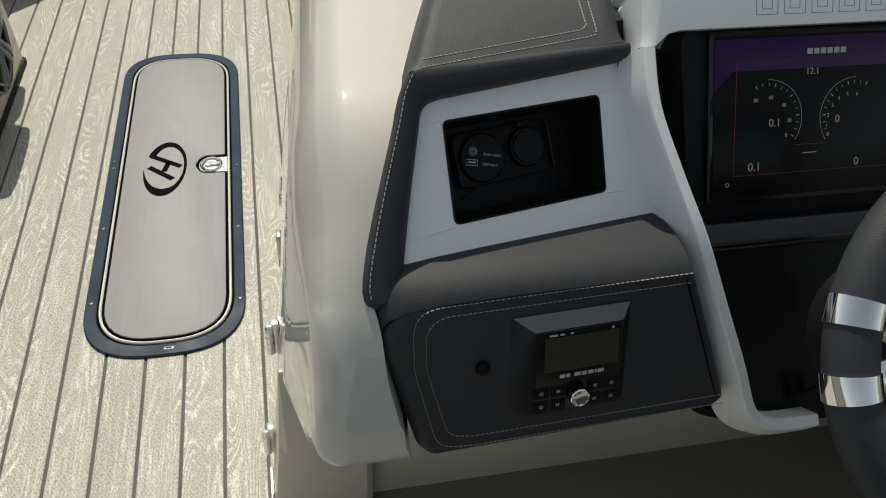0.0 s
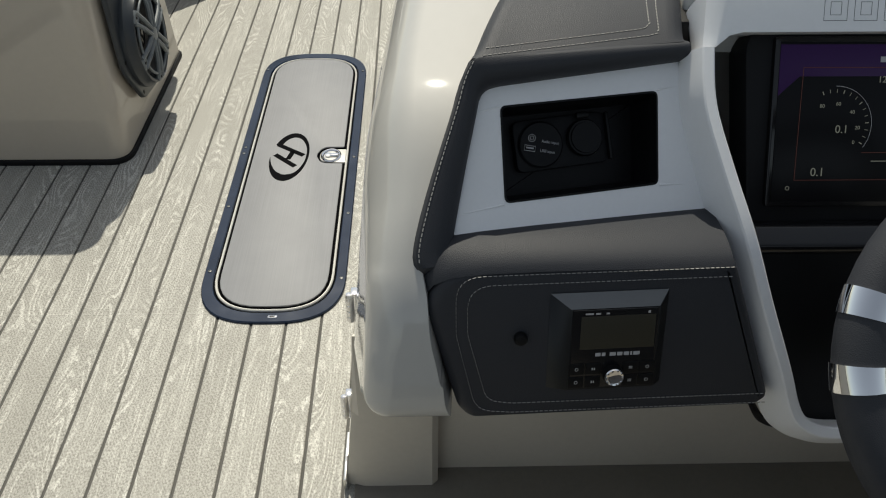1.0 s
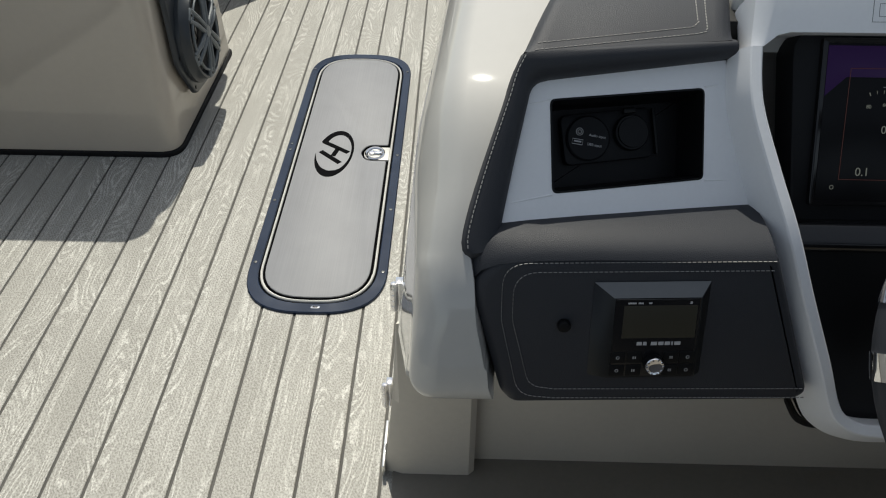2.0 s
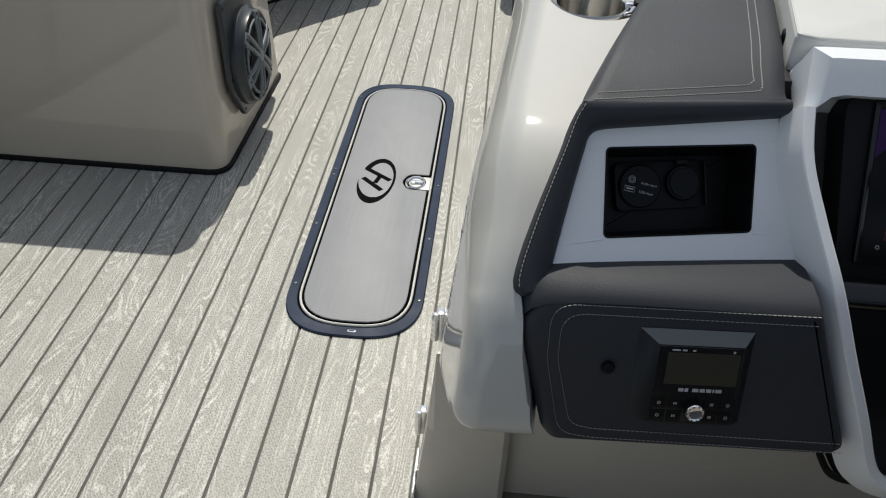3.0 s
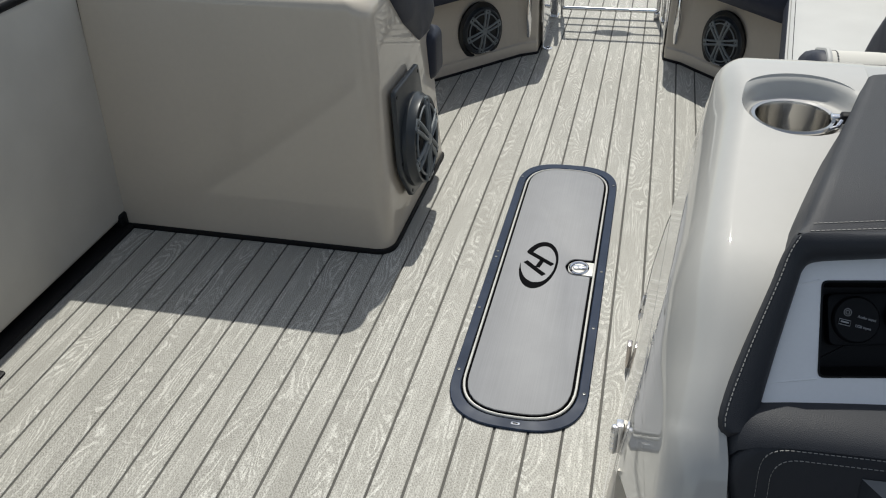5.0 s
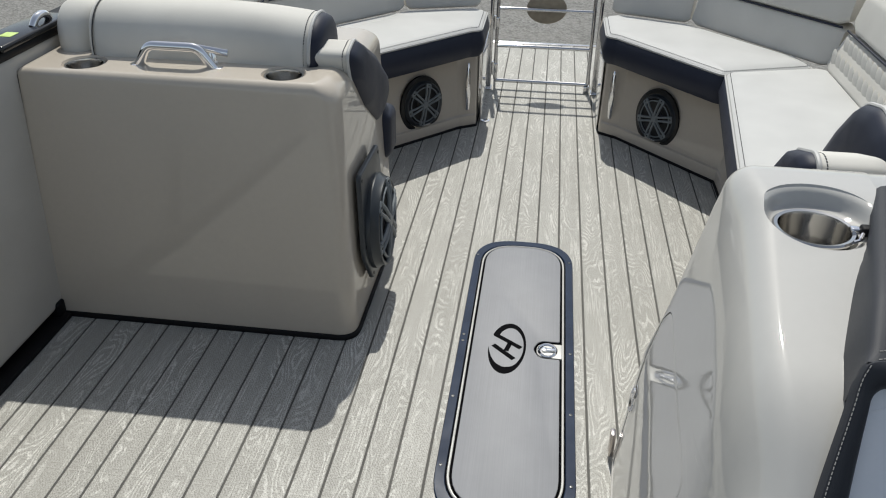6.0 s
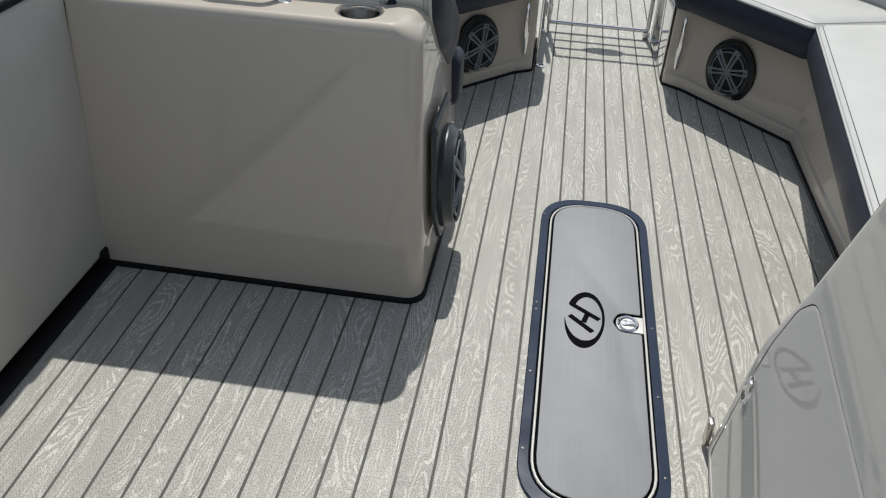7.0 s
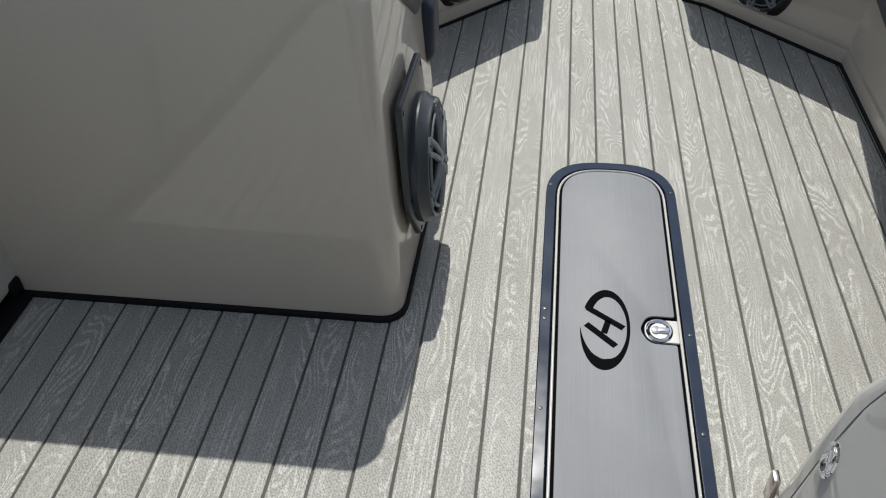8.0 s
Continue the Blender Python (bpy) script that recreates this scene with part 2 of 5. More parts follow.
def asphalt_material():
    m = mat("asphalt", (0.2, 0.2, 0.19), 0.9)
    v = coords(m)
    vo = nd(m, "ShaderNodeTexVoronoi", Scale=42.0)
    wire(m, v, vo.inputs["Vector"])
    big = noise_node(m, v, 0.6, 5, 0.6)
    mid = noise_node(m, v, 9.0, 4, 0.6)
    grain = noise_node(m, v, 130.0, 3)
    stone = nd(m, "ShaderNodeSeparateColor")
    wire(m, vo.outputs["Color"], stone.inputs[0])
    tone = math_node(m, "ADD", math_node(m, "MULTIPLY", stone.outputs[0], 0.35), math_node(m, "ADD", math_node(m, "MULTIPLY", mid, 0.35), math_node(m, "MULTIPLY", grain, 0.3)))
    col = mix_color(m, span(m, tone, 0.25, 0.75), (0.12, 0.117, 0.11), (0.31, 0.305, 0.285))
    col = mix_color(m, span(m, big, 0.4, 0.7, 0, 0.5), col, (0.3, 0.29, 0.26))
    wire(m, col, bsdf(m).inputs["Base Color"])
    bump(m, math_node(m, "ADD", grain, math_node(m, "MULTIPLY", vo.outputs["Distance"], 2.0)), 0.7, 0.01)
    return m


ASPHALT = asphalt_material()


# ---------------------------------------------------------------- mesh tools
def finish(bm, angle=38):
    bmesh.ops.remove_doubles(bm, verts=bm.verts, dist=1e-6)
    bmesh.ops.recalc_face_normals(bm, faces=bm.faces)
    for f in bm.faces:
        f.smooth = True
    for e in bm.edges:
        e.smooth = len(e.link_faces) == 2 and e.calc_face_angle(0) < radians(angle)


def hang(ob, parent):
    """Make ob a part of parent without moving it."""
    if parent is not None:
        ob.parent = parent
        if parent.parent is None:
            ob.matrix_parent_inverse = Matrix.Translation(-parent.location)


def part(name, bm, material, parent=None, label="", m=None, angle=38):
    if m is not None:
        bmesh.ops.transform(bm, matrix=m, verts=bm.verts)
    finish(bm, angle)
    me = bpy.data.meshes.new(name)
    bm.to_mesh(me)
    bm.free()
    me.materials.append(material)
    ob = new(name, me)
    hang(ob, parent)
    if label:
        ob["label"] = label
    return ob


def thing(name, label, category, group="", kind="", at=(0, 0, 0)):
    e = new(name)
    e.empty_display_size = 0.05
    e.location = at
    return tagged(e, label, category, group, kind)


def new_bm():
    return bmesh.new()


def box(bm, x0, x1, y0, y1, z0, z1, r=0.0, seg=2):
    res = bmesh.ops.create_cube(bm, size=1, matrix=Matrix.Translation(((x0 + x1) / 2, (y0 + y1) / 2, (z0 + z1) / 2)) @ Matrix.Diagonal((abs(x1 - x0), abs(y1 - y0), abs(z1 - z0), 1)))
    if r > 0:
        es = {e for v in res["verts"] for e in v.link_edges}
        bmesh.ops.bevel(bm, geom=list(es), offset=r, segments=seg, affect="EDGES", profile=0.5)
    return bm


def loft(bm, rings, closed=True, cap0=True, cap1=True):
    rows = [[bm.verts.new(p) for p in ring] for ring in rings]
    n = len(rows[0])
    for a, b in zip(rows, rows[1:]):
        for i in range(n if closed else n - 1):
            j = (i + 1) % n
            try:
                bm.faces.new((a[i], a[j], b[j], b[i]))
            except ValueError:
                pass
    if cap0:
        bm.faces.new(rows[0][::-1])
    if cap1:
        bm.faces.new(rows[-1])
    return rows


def fillet(pts, r, n=5, closed=True):
    """A polyline with its corners rounded."""
    pts = [Vector(p) for p in pts]
    out, k = [], len(pts)
    for i, p in enumerate(pts):
        rr = r[i] if isinstance(r, (list, tuple)) else r
        if (not closed and i in (0, k - 1)) or rr <= 0:
            out.append(p)
            continue
        a, b = pts[i - 1] - p, pts[(i + 1) % k] - p
        ang = a.angle(b, math.pi)
        if ang > math.pi - 0.03:
            out.append(p)
            continue
        d = min(rr / math.tan(ang / 2), a.length * 0.48, b.length * 0.48)
        p0, p1 = p + a.normalized() * d, p + b.normalized() * d
        for s in range(n + 1):
            t = s / n
            out.append(p0 * (1 - t) ** 2 + p * 2 * t * (1 - t) + p1 * t * t)
    return out


def rrect(cx, cy, hw, hh, r, n=6):
    return [tuple(p) for p in fillet([(cx - hw, cy - hh), (cx + hw, cy - hh), (cx + hw, cy + hh), (cx - hw, cy + hh)], r, n)]


def inset(pts, d):
    """Closed 2D polygon (counter-clockwise), each corner moved inwards by d (a number, or one per corner)."""
    k, out = len(pts), []
    for i in range(k):
        a, p, b = (Vector(pts[j % k][:2]) for j in (i - 1, i, i + 1))
        n1 = Vector((-(p - a).y, (p - a).x))
        n2 = Vector((-(b - p).y, (b - p).x))
        n1 = n1.normalized() if n1.length > 1e-9 else n2.normalized()
        n2 = n2.normalized() if n2.length > 1e-9 else n1
        mid = n1 + n2
        mid = mid.normalized() if mid.length > 1e-6 else n1
        c = max(0.35, mid.dot(n1))
        dd = d[i] if isinstance(d, (list, tuple)) else d
        out.append(tuple(p + mid * (dd / c)))
    return out


def plate(bm, poly, z0, z1, r=0.002, n=2):
    """A flat plate of a closed polygon with softened upper edges."""
    rings = [[(x, y, z0) for x, y in poly]]
    for s in range(n + 1):
        a = s / n * math.pi / 2
        q = inset(poly, r * (1 - math.cos(a)))
        rings.append([(x, y, z1 - r + r * math.sin(a)) for x, y in q])
    loft(bm, rings)
    return bm


def ring_plate(bm, outer, inner, z0, z1, r=0.0015):
    """A flat frame between two polygons with the same number of corners."""
    rings = [[(x, y, z0) for x, y in outer], [(x, y, z1 - r) for x, y in outer], [(x, y, z1) for x, y in inset(outer, r)],
             [(x, y, z1) for x, y in inset(inner, -r)], [(x, y, z1 - r) for x, y in inner], [(x, y, z0) for x, y in inner]]
    rows = loft(bm, rings, cap0=False, cap1=False)
    for i in range(len(outer)):
        j = (i + 1) % len(outer)
        bm.faces.new((rows[0][j], rows[0][i], rows[-1][i], rows[-1][j]))
    return bm


def tube(bm, pts, r, n=10, closed=False, squash=None):
    """A round (or squashed) bar along a polyline."""
    pts = [Vector(p) for p in pts]
    k = len(pts)
    tang = []
    for i in range(k):
        a = pts[i - 1] if (closed or i) else pts[i]
        b = pts[(i + 1) % k] if (closed or i < k - 1) else pts[i]
        tang.append((b - a).normalized())
    ref = Vector((0, 0, 1)) if abs(tang[0].z) < 0.9 else Vector((1, 0, 0))
    nrm = (ref - tang[0] * ref.dot(tang[0])).normalized()
    rings = []
    for i in range(k):
        nrm = (nrm - tang[i] * nrm.dot(tang[i])).normalized()
        bi = tang[i].cross(nrm)
        rr = r[i] if isinstance(r, (list, tuple)) else r
        sx, sy = squash if squash else (1, 1)
        rings.append([tuple(pts[i] + nrm * (rr * sx * math.cos(2 * math.pi * s / n)) + bi * (rr * sy * math.sin(2 * math.pi * s / n))) for s in range(n)])
    if closed:
        rings.append(rings[0])
        loft(bm, rings, cap0=False, cap1=False)
    else:
        loft(bm, rings)
    return bm


def lathe(bm, profile, n=32, cap0=False, cap1=False):
    rings = [[(r * math.cos(2 * math.pi * s / n), r * math.sin(2 * math.pi * s / n), z) for s in range(n)] for r, z in profile]
    loft(bm, rings, cap0=cap0, cap1=cap1)
    return bm


def frame3(o, u, v):
    """The pose whose x runs along u, y along v (made square to u), z out of both."""
    u = Vector(u).normalized()
    v = Vector(v)
    v = (v - u * u.dot(v)).normalized()
    w = u.cross(v)
    return Matrix(((u.x, v.x, w.x, o[0]), (u.y, v.y, w.y, o[1]), (u.z, v.z, w.z, o[2]), (0, 0, 0, 1)))


def carve(ob, bm):
    """Cut the closed mesh bm out of ob for good."""
    bmesh.ops.recalc_face_normals(bm, faces=bm.faces)
    me = bpy.data.meshes.new("cutter")
    bm.to_mesh(me)
    bm.free()
    cut = new("cutter", me)
    mod = ob.modifiers.new("cut", "BOOLEAN")
    mod.operation, mod.object, mod.solver = "DIFFERENCE", cut, "EXACT"
    bpy.context.view_layer.update()
    dg = bpy.context.evaluated_depsgraph_get()
    done = bpy.data.meshes.new_from_object(ob.evaluated_get(dg))
    ob.modifiers.clear()
    ob.data = done
    bpy.data.objects.remove(cut)
    bm = bmesh.new()
    bm.from_mesh(done)
    finish(bm, 32)
    bm.to_mesh(done)
    bm.free()


def pillow(bm, profile, length, m, round_=0.03, pinch=0.16, droop=0.0, n=18):
    """A stuffed roll: a closed outline drawn out along z, drawn in at both ends."""
    c = sum((Vector(p) for p in profile), Vector((0, 0))) / len(profile)
    rings = []
    for s in range(n + 1):
        t = s / n
        z = length * t
        e = min(z, length - z)
        k = 1 - pinch * max(0.0, 1 - e / round_) ** 2.2
        h = 1 - droop * max(0.0, 2 * t - 1) ** 2
        rings.append([tuple(m @ Vector((c.x + (p[0] - c.x) * k, (c.y + (p[1] - c.y) * k) * h, z))) for p in profile])
    loft(bm, rings)
    return bm


def stitches(pts, step=0.0062, long=0.0043, r=0.0007, closed=False):
    """A row of short thread stitches along a polyline."""
    bm = new_bm()
    pts = [Vector(p) for p in pts] + ([Vector(pts[0])] if closed else [])
    carry = 0.0
    for a, b in zip(pts, pts[1:]):
        d = (b - a).length
        if d < 1e-7:
            continue
        t = (b - a) / d
        s = carry
        while s < d:
            p = a + t * s
            q = p + t * long
            up = Vector((0, 0, 1)) if abs(t.z) < 0.9 else Vector((1, 0, 0))
            n1 = (up - t * up.dot(t)).normalized() * r
            n2 = t.cross(n1)
            n2, n1 = n2 * 1.5, n1 * 0.7
            loft(bm, [[p + n1, p + n2, p - n1, p - n2], [q + n1, q + n2, q - n1, q - n2]])
            s += step
        carry = s - d
    return bm


def smooth_line(pts, n):
    """Points along a soft curve through pts."""
    out = []
    k = len(pts)
    for i in range(k - 1):
        p0, p1, p2, p3 = pts[max(i - 1, 0)], pts[i], pts[i + 1], pts[min(i + 2, k - 1)]
        for s in range(n):
            t = s / n
            out.append(0.5 * ((2 * p1) + (p2 - p0) * t + (2 * p0 - 5 * p1 + 4 * p2 - p3) * t * t + (3 * p1 - p0 - 3 * p2 + p3) * t ** 3))
    out.append(pts[-1])
    return out


def writing(name, text, size, m, material, parent, align="CENTER", label=""):
    cu = bpy.data.curves.new(name, "FONT")
    cu.body, cu.size, cu.extrude, cu.align_x, cu.align_y = text, size, 0.0002, align, "CENTER"
    tmp = new("tmp", cu)
    bpy.context.view_layer.update()
    me = bpy.data.meshes.new_from_object(tmp.evaluated_get(bpy.context.evaluated_depsgraph_get()))
    bpy.data.objects.remove(tmp)
    me.name = name
    me.transform(m)
    me.materials.clear()
    me.materials.append(material)
    ob = new(name, me)
    hang(ob, parent)
    if label:
        ob["label"] = label
    return ob


# ---------------------------------------------------------------- the setting
MID = 0.035            # the boat's middle line
PORT, STAR = -1.300, 1.370
PITCH, FIRST = 0.0747, -0.156

bm = new_bm()
box(bm, -400, 400, -400, 400, -1.3, -1.05)
ground = tagged(part("ground", bm, ASPHALT), "worn grey asphalt yard under the boat", "ground", kind="structure")

bm = new_bm()
box(bm, PORT - 0.1, STAR + 0.1, -3.3, 2.985, -0.09, -0.0028)
deck = tagged(part("floor", bm, JOINT), "boat deck of woven vinyl boards with dark joints", "floor", kind="structure")

bm = new_bm()
box(bm, PORT - 0.11, STAR + 0.11, 2.985, 3.02, -0.12, 0.006, 0.006)
tagged(part("trim_bow", bm, STAINLESS), "bright metal edge trim at the deck's end", "trim", kind="structure")

# port wall: a padded panel over a black channel
def wall_panel(name, x0, x1, y0, y1, z0, z1, label, lean=0.0):
    bm = new_bm()
    box(bm, x0, x1, y0, y1, z0, z1, 0.022, 4)
    for v in bm.verts:
        v.co.x -= lean * (v.co.z - z0)
    return tagged(part(name, bm, WALL_VINYL), label, "wall", kind="structure")


wall_panel("wall_port", PORT - 0.05, PORT, -0.69, 2.05, 0.028, 0.752, "pale padded vinyl side wall of the boat", 0.022)
wall_panel("wall_port_aft", PORT - 0.05, PORT - 0.004, -3.2, -0.705, 0.028, 0.752, "pale padded vinyl side wall behind the joint", 0.022)
wall_panel("wall_starboard", STAR, STAR + 0.05, -3.2, 1.75, 0.02, 0.78, "pale padded vinyl side wall of the boat")
# unseen addition: keeps the aft sky off the dashboard pads and their reflections
tagged(part("aft_light_block", box(new_bm(), 0.18, STAR + 0.05, -2.46, -2.38, 0.0, 0.85, 0.02, 4), LEATHER_BLACK), "unseen dark padded panel added behind the helm to block sky light", "wall", kind="structure")
bm = new_bm()
box(bm, PORT - 0.075, PORT + 0.029, -3.2, -0.014, 0.0, 0.012, 0.004, 3)
box(bm, PORT - 0.075, PORT - 0.035, -3.2, 2.05, 0.0, 0.12, 0.004)
tagged(part("trim_port_channel", bm, RUBBER), "black channel along the foot of the wall", "trim", kind="structure")
bm = new_bm()
box(bm, PORT - 0.13, PORT - 0.05, -3.2, 2.05, -0.02, 0.742, 0.01, 2)
box(bm, PORT - 0.125, PORT - 0.012, -3.2, 2.05, 0.742, 0.768, 0.010, 3)
tagged(part("trim_port_rail", bm, BLACK_SATIN), "black fence rail behind the padded wall", "trim", kind="structure")
bm = new_bm()
box(bm, STAR + 0.05, STAR + 0.12, -3.2, 1.75, -0.02, 0.80, 0.01, 2)
tagged(part("trim_starboard_rail", bm, BLACK_SATIN), "black fence rail behind the padded wall", "trim", kind="structure")


# ---------------------------------------------------------------- hatch in the floor
def build_hatch():
    cx, cy, hw, hl = 0.026, -0.010, 0.162, 0.619
    e = thing("floor_hatch", "long grey deck hatch with navy frame, closed, in the floor", "hatch", at=(cx, cy, 0))
    outer, mid = rrect(cx, cy, hw, hl, 0.14, 10), rrect(cx, cy, hw - 0.024, hl - 0.030, 0.122, 10)
    rim = part("hatch_frame", ring_plate(new_bm(), outer, mid, -0.001, 0.006, 0.002), RIM_NAVY, e, "navy anodised hatch frame")
    lip, inner = rrect(cx, cy, hw - 0.0280, hl - 0.0340, 0.120, 10), rrect(cx, cy, hw - 0.0335, hl - 0.0395, 0.115, 10)
    part("gasket", plate(new_bm(), mid, -0.001, 0.0015, 0.001), LOGO_DARK, e, "black gasket")
    part("edge_trim", ring_plate(new_bm(), lip, inner, 0.0, 0.0078, 0.0022), LID_EDGE, e, "cream edge of the lid")
    lx, ly = 0.114, 0.006
    x1, y0, y1 = cx + hw - 0.0400, cy - hl + 0.046, cy + hl - 0.046
    x0 = cx - hw + 0.0400
    raw = [(x0, y0), (x1, y0), (x1, ly - 0.040), (lx - 0.024, ly - 0.040), (lx - 0.040, ly), (lx - 0.024, ly + 0.040), (x1, ly + 0.040), (x1, y1), (x0, y1)]
    pan = [tuple(p) for p in fillet(raw, [0.105, 0.105, 0.006, 0.03, 0.03, 0.03, 0.006, 0.105, 0.105], 8)]
    part("panel_base", plate(new_bm(), inset(pan, -0.0018), 0.001, 0.0062, 0.0008), LOGO_DARK, e)
    part("hatch_panel", plate(new_bm(), pan, 0.005, 0.0092, 0.0016), HATCH_GREY, e, "brushed grey hatch panel")
    tongue = [tuple(p) for p in fillet([(lx - 0.030, ly - 0.032), (cx + hw - 0.034, ly - 0.032), (cx + hw - 0.034, ly + 0.032), (lx - 0.030, ly + 0.032)], [0.03, 0.002, 0.002, 0.03], 6)]
    part("latch_plate", plate(new_bm(), tongue, 0.001, 0.0066, 0.0015), LID_EDGE, e)
    bm = lathe(new_bm(), [(0.033, 0.006), (0.033, 0.0085), (0.029, 0.0105), (0.024, 0.009), (0.021, 0.006), (0.012, 0.0055), (0.001, 0.0055)], 32, cap1=True)
    latch = part("latch", bm, CHROME, e, "polished metal flush latch", m=Matrix.Translation((lx, ly, 0)) @ Matrix.Diagonal((0.85, 1.0, 1, 1)))
    bm = box(new_bm(), lx - 0.006, lx + 0.022, ly - 0.007, ly + 0.007, 0.007, 0.0125, 0.003, 3)
    part("latch_handle", bm, CHROME, latch)
    bm = lathe(new_bm(), [(0.009, 0.006), (0.009, 0.0115), (0.006, 0.0125), (0.001, 0.0125)], 20, cap1=True)
    part("latch_lock", bm, CHROME, latch, m=Matrix.Translation((lx - 0.008, ly, 0)))
    # the inlaid mark: two sweeping arcs and three bars
    bm = new_bm()
    def arc(a0, a1, widths):
        o, i = [], []
        for s in range(57):
            t = s / 56
            a = radians(a0 + (a1 - a0) * t)
            f = t * (len(widths) - 1)
            k = min(int(f), len(widths) - 2)
            w = widths[k] + (widths[k + 1] - widths[k]) * (f - k)
            o.append((0.052 * math.cos(a), 0.116 * math.sin(a)))
            i.append(((0.052 - w * 1.15) * math.cos(a), (0.116 - w * 2.1) * math.sin(a)))
        plate(bm, (o + i[::-1]) if a1 > a0 else (i + o[::-1]), 0.006, 0.0096, 0.0002, 1)
    arc(152, -177, (0.0150, 0.0125, 0.0105, 0.0085, 0.0062, 0.0062, 0.0090, 0.0140, 0.0138, 0.0085, 0.0008))
    def bar(p, q, w):
        p, q = Vector(p), Vector(q)
        n = Vector((-(q - p).y, (q - p).x)).normalized() * w / 2
        plate(bm, [tuple(p - n), tuple(q - n), tuple(q + n), tuple(p + n)], 0.006, 0.0098, 0.0002, 1)
    bar((-0.040, 0.055), (0.038, 0.005), 0.0150)
    bar((-0.040, 0.006), (0.023, -0.048), 0.0150)
    bar((0.006, 0.023), (-0.002, -0.015), 0.0135)
    tilt = Matrix.Translation((0.002, 0, 0)) @ Matrix.Rotation(radians(-3), 4, "Z")
    part("emblem", bm, LOGO_DARK, e, "black inlaid oval emblem", m=tilt)
    for sx, sy in ((-0.125, -0.464), (0.177, -0.49), (-0.125, 0.02), (-0.125, 0.05), (0.177, 0.0), (-0.125, 0.5), (0.177, 0.49), (0.177, -0.25), (-0.125, -0.22)):
        bm = lathe(new_bm(), [(0.0045, 0.0055), (0.004, 0.0072), (0.0015, 0.0075), (0.0008, 0.0068)], 12, cap1=True)
        part("screw", bm, GUNMETAL, rim, m=Matrix.Translation((sx, sy, 0)))
    bm = plate(new_bm(), rrect(0.037, -0.613, 0.011, 0.0045, 0.0044, 4), 0.004, 0.0075, 0.0015)
    part("drain_slot", bm, CHROME, rim)
    bm = plate(new_bm(), rrect(0.037, -0.613, 0.006, 0.002, 0.0019, 4), 0.007, 0.0079, 0.0003)
    part("drain_hole", bm, BLACK_SATIN, rim)


build_hatch()


# ---------------------------------------------------------------- loudspeaker with a six-spoke grille
def build_speaker(parent, m, radius, depth=0.03):
    """In its own plane: x across, y up, z towards the listener."""
    R = radius
    base = lathe(new_bm(), [(R * 1.06, 0.0), (R * 1.06, depth * 0.35), (R * 1.0, depth * 0.55), (R * 0.97, depth * 0.95), (R * 0.93, depth), (R * 0.89, depth * 0.9), (R * 0.87, depth * 0.35), (R * 0.80, depth * 0.2)], 48)
    spk = part("loudspeaker", base, GUNMETAL, parent, "dark grey loudspeaker with six-spoke grille", m=m)
    part("cone", lathe(new_bm(), [(R * 0.9, depth * 0.25), (R * 0.8, depth * 0.42), (R * 0.72, depth * 0.25), (R * 0.3, 0.0025), (R * 0.02, 0.0025)], 40, cap1=True), CONE, spk, m=m)
    part("dust_cap", lathe(new_bm(), [(R * 0.3, 0.0025), (R * 0.26, 0.006), (R * 0.14, 0.010), (R * 0.01, 0.012)], 28, cap1=True), GLOSS_BLACK, spk, m=m)
    for k in range(6):
        a = radians(60 * k + 15)
        rot = Matrix.Rotation(a, 4, "Z")
        bm = new_bm()
        for side in (-1, 1):
            y = side * R * 0.075
            pts = fillet([(R * 0.12, y * 0.9, depth * 1.12), (R * 0.55, y * 1.1, depth * 1.12), (R * 0.9, y * 1.5, depth * 0.95)], 0.02, 3, False)
            tube(bm, pts, R * 0.050, 8)
        box(bm, R * 0.80, R * 0.96, -R * 0.14, R * 0.14, depth * 0.80, depth * 1.06, R * 0.03)
        part("spoke", bm, GRILLE, spk, m=m @ rot)
        bm = lathe(new_bm(), [(R * 0.028, 0), (R * 0.028, depth * 0.05), (R * 0.004, depth * 0.06)], 10, cap1=True)
        part("screw", bm, BLACK_PLASTIC, spk, m=m @ rot @ Matrix.Translation((R * 0.88, 0, depth * 1.05)))
    part("grille_ring", tube(new_bm(), [(R * 0.79 * math.cos(k / 20 * math.pi), R * 0.79 * math.sin(k / 20 * math.pi), depth * 1.0) for k in range(40)], R * 0.030, 8, True), GRILLE, spk, m=m)
    part("hub", lathe(new_bm(), [(R * 0.16, depth * 0.85), (R * 0.16, depth * 1.12), (R * 0.13, depth * 1.25), (R * 0.01, depth * 1.3)], 28, cap1=True), GRILLE, spk, m=m)
    bm = new_bm()
    for k in range(4):
        box(bm, -R * 0.2 + k * R * 0.11, -R * 0.12 + k * R * 0.11, -R * 0.955, -R * 0.915, depth * 0.98, depth * 1.01)
    part("brand_bars", bm, GREY_PAINT, spk, m=m)
    return spk


# ---------------------------------------------------------------- cup holder
def build_cup(parent, at, r, deep=0.07, flange=1.16):
    m = Matrix.Translation(at)
    cup = part("cup_holder", lathe(new_bm(), [(r * flange, 0.0), (r * flange, 0.0022), (r * (flange - 0.05), 0.0045), (r * 1.01, 0.0035), (r * 0.985, -0.002), (r * 0.96, -deep * 0.6), (r * 0.86, -deep), (r * 0.1, -deep)], 48, cap1=True), CUP_STEEL, parent, "polished stainless cup holder", m=m)
    part("cup_mat", lathe(new_bm(), [(r * 0.85, -deep + 0.0005), (r * 0.83, -deep + 0.004), (r * 0.1, -deep + 0.004)], 36, cap1=True), RUBBER, cup, "black rubber mat", m=m)
    return cup


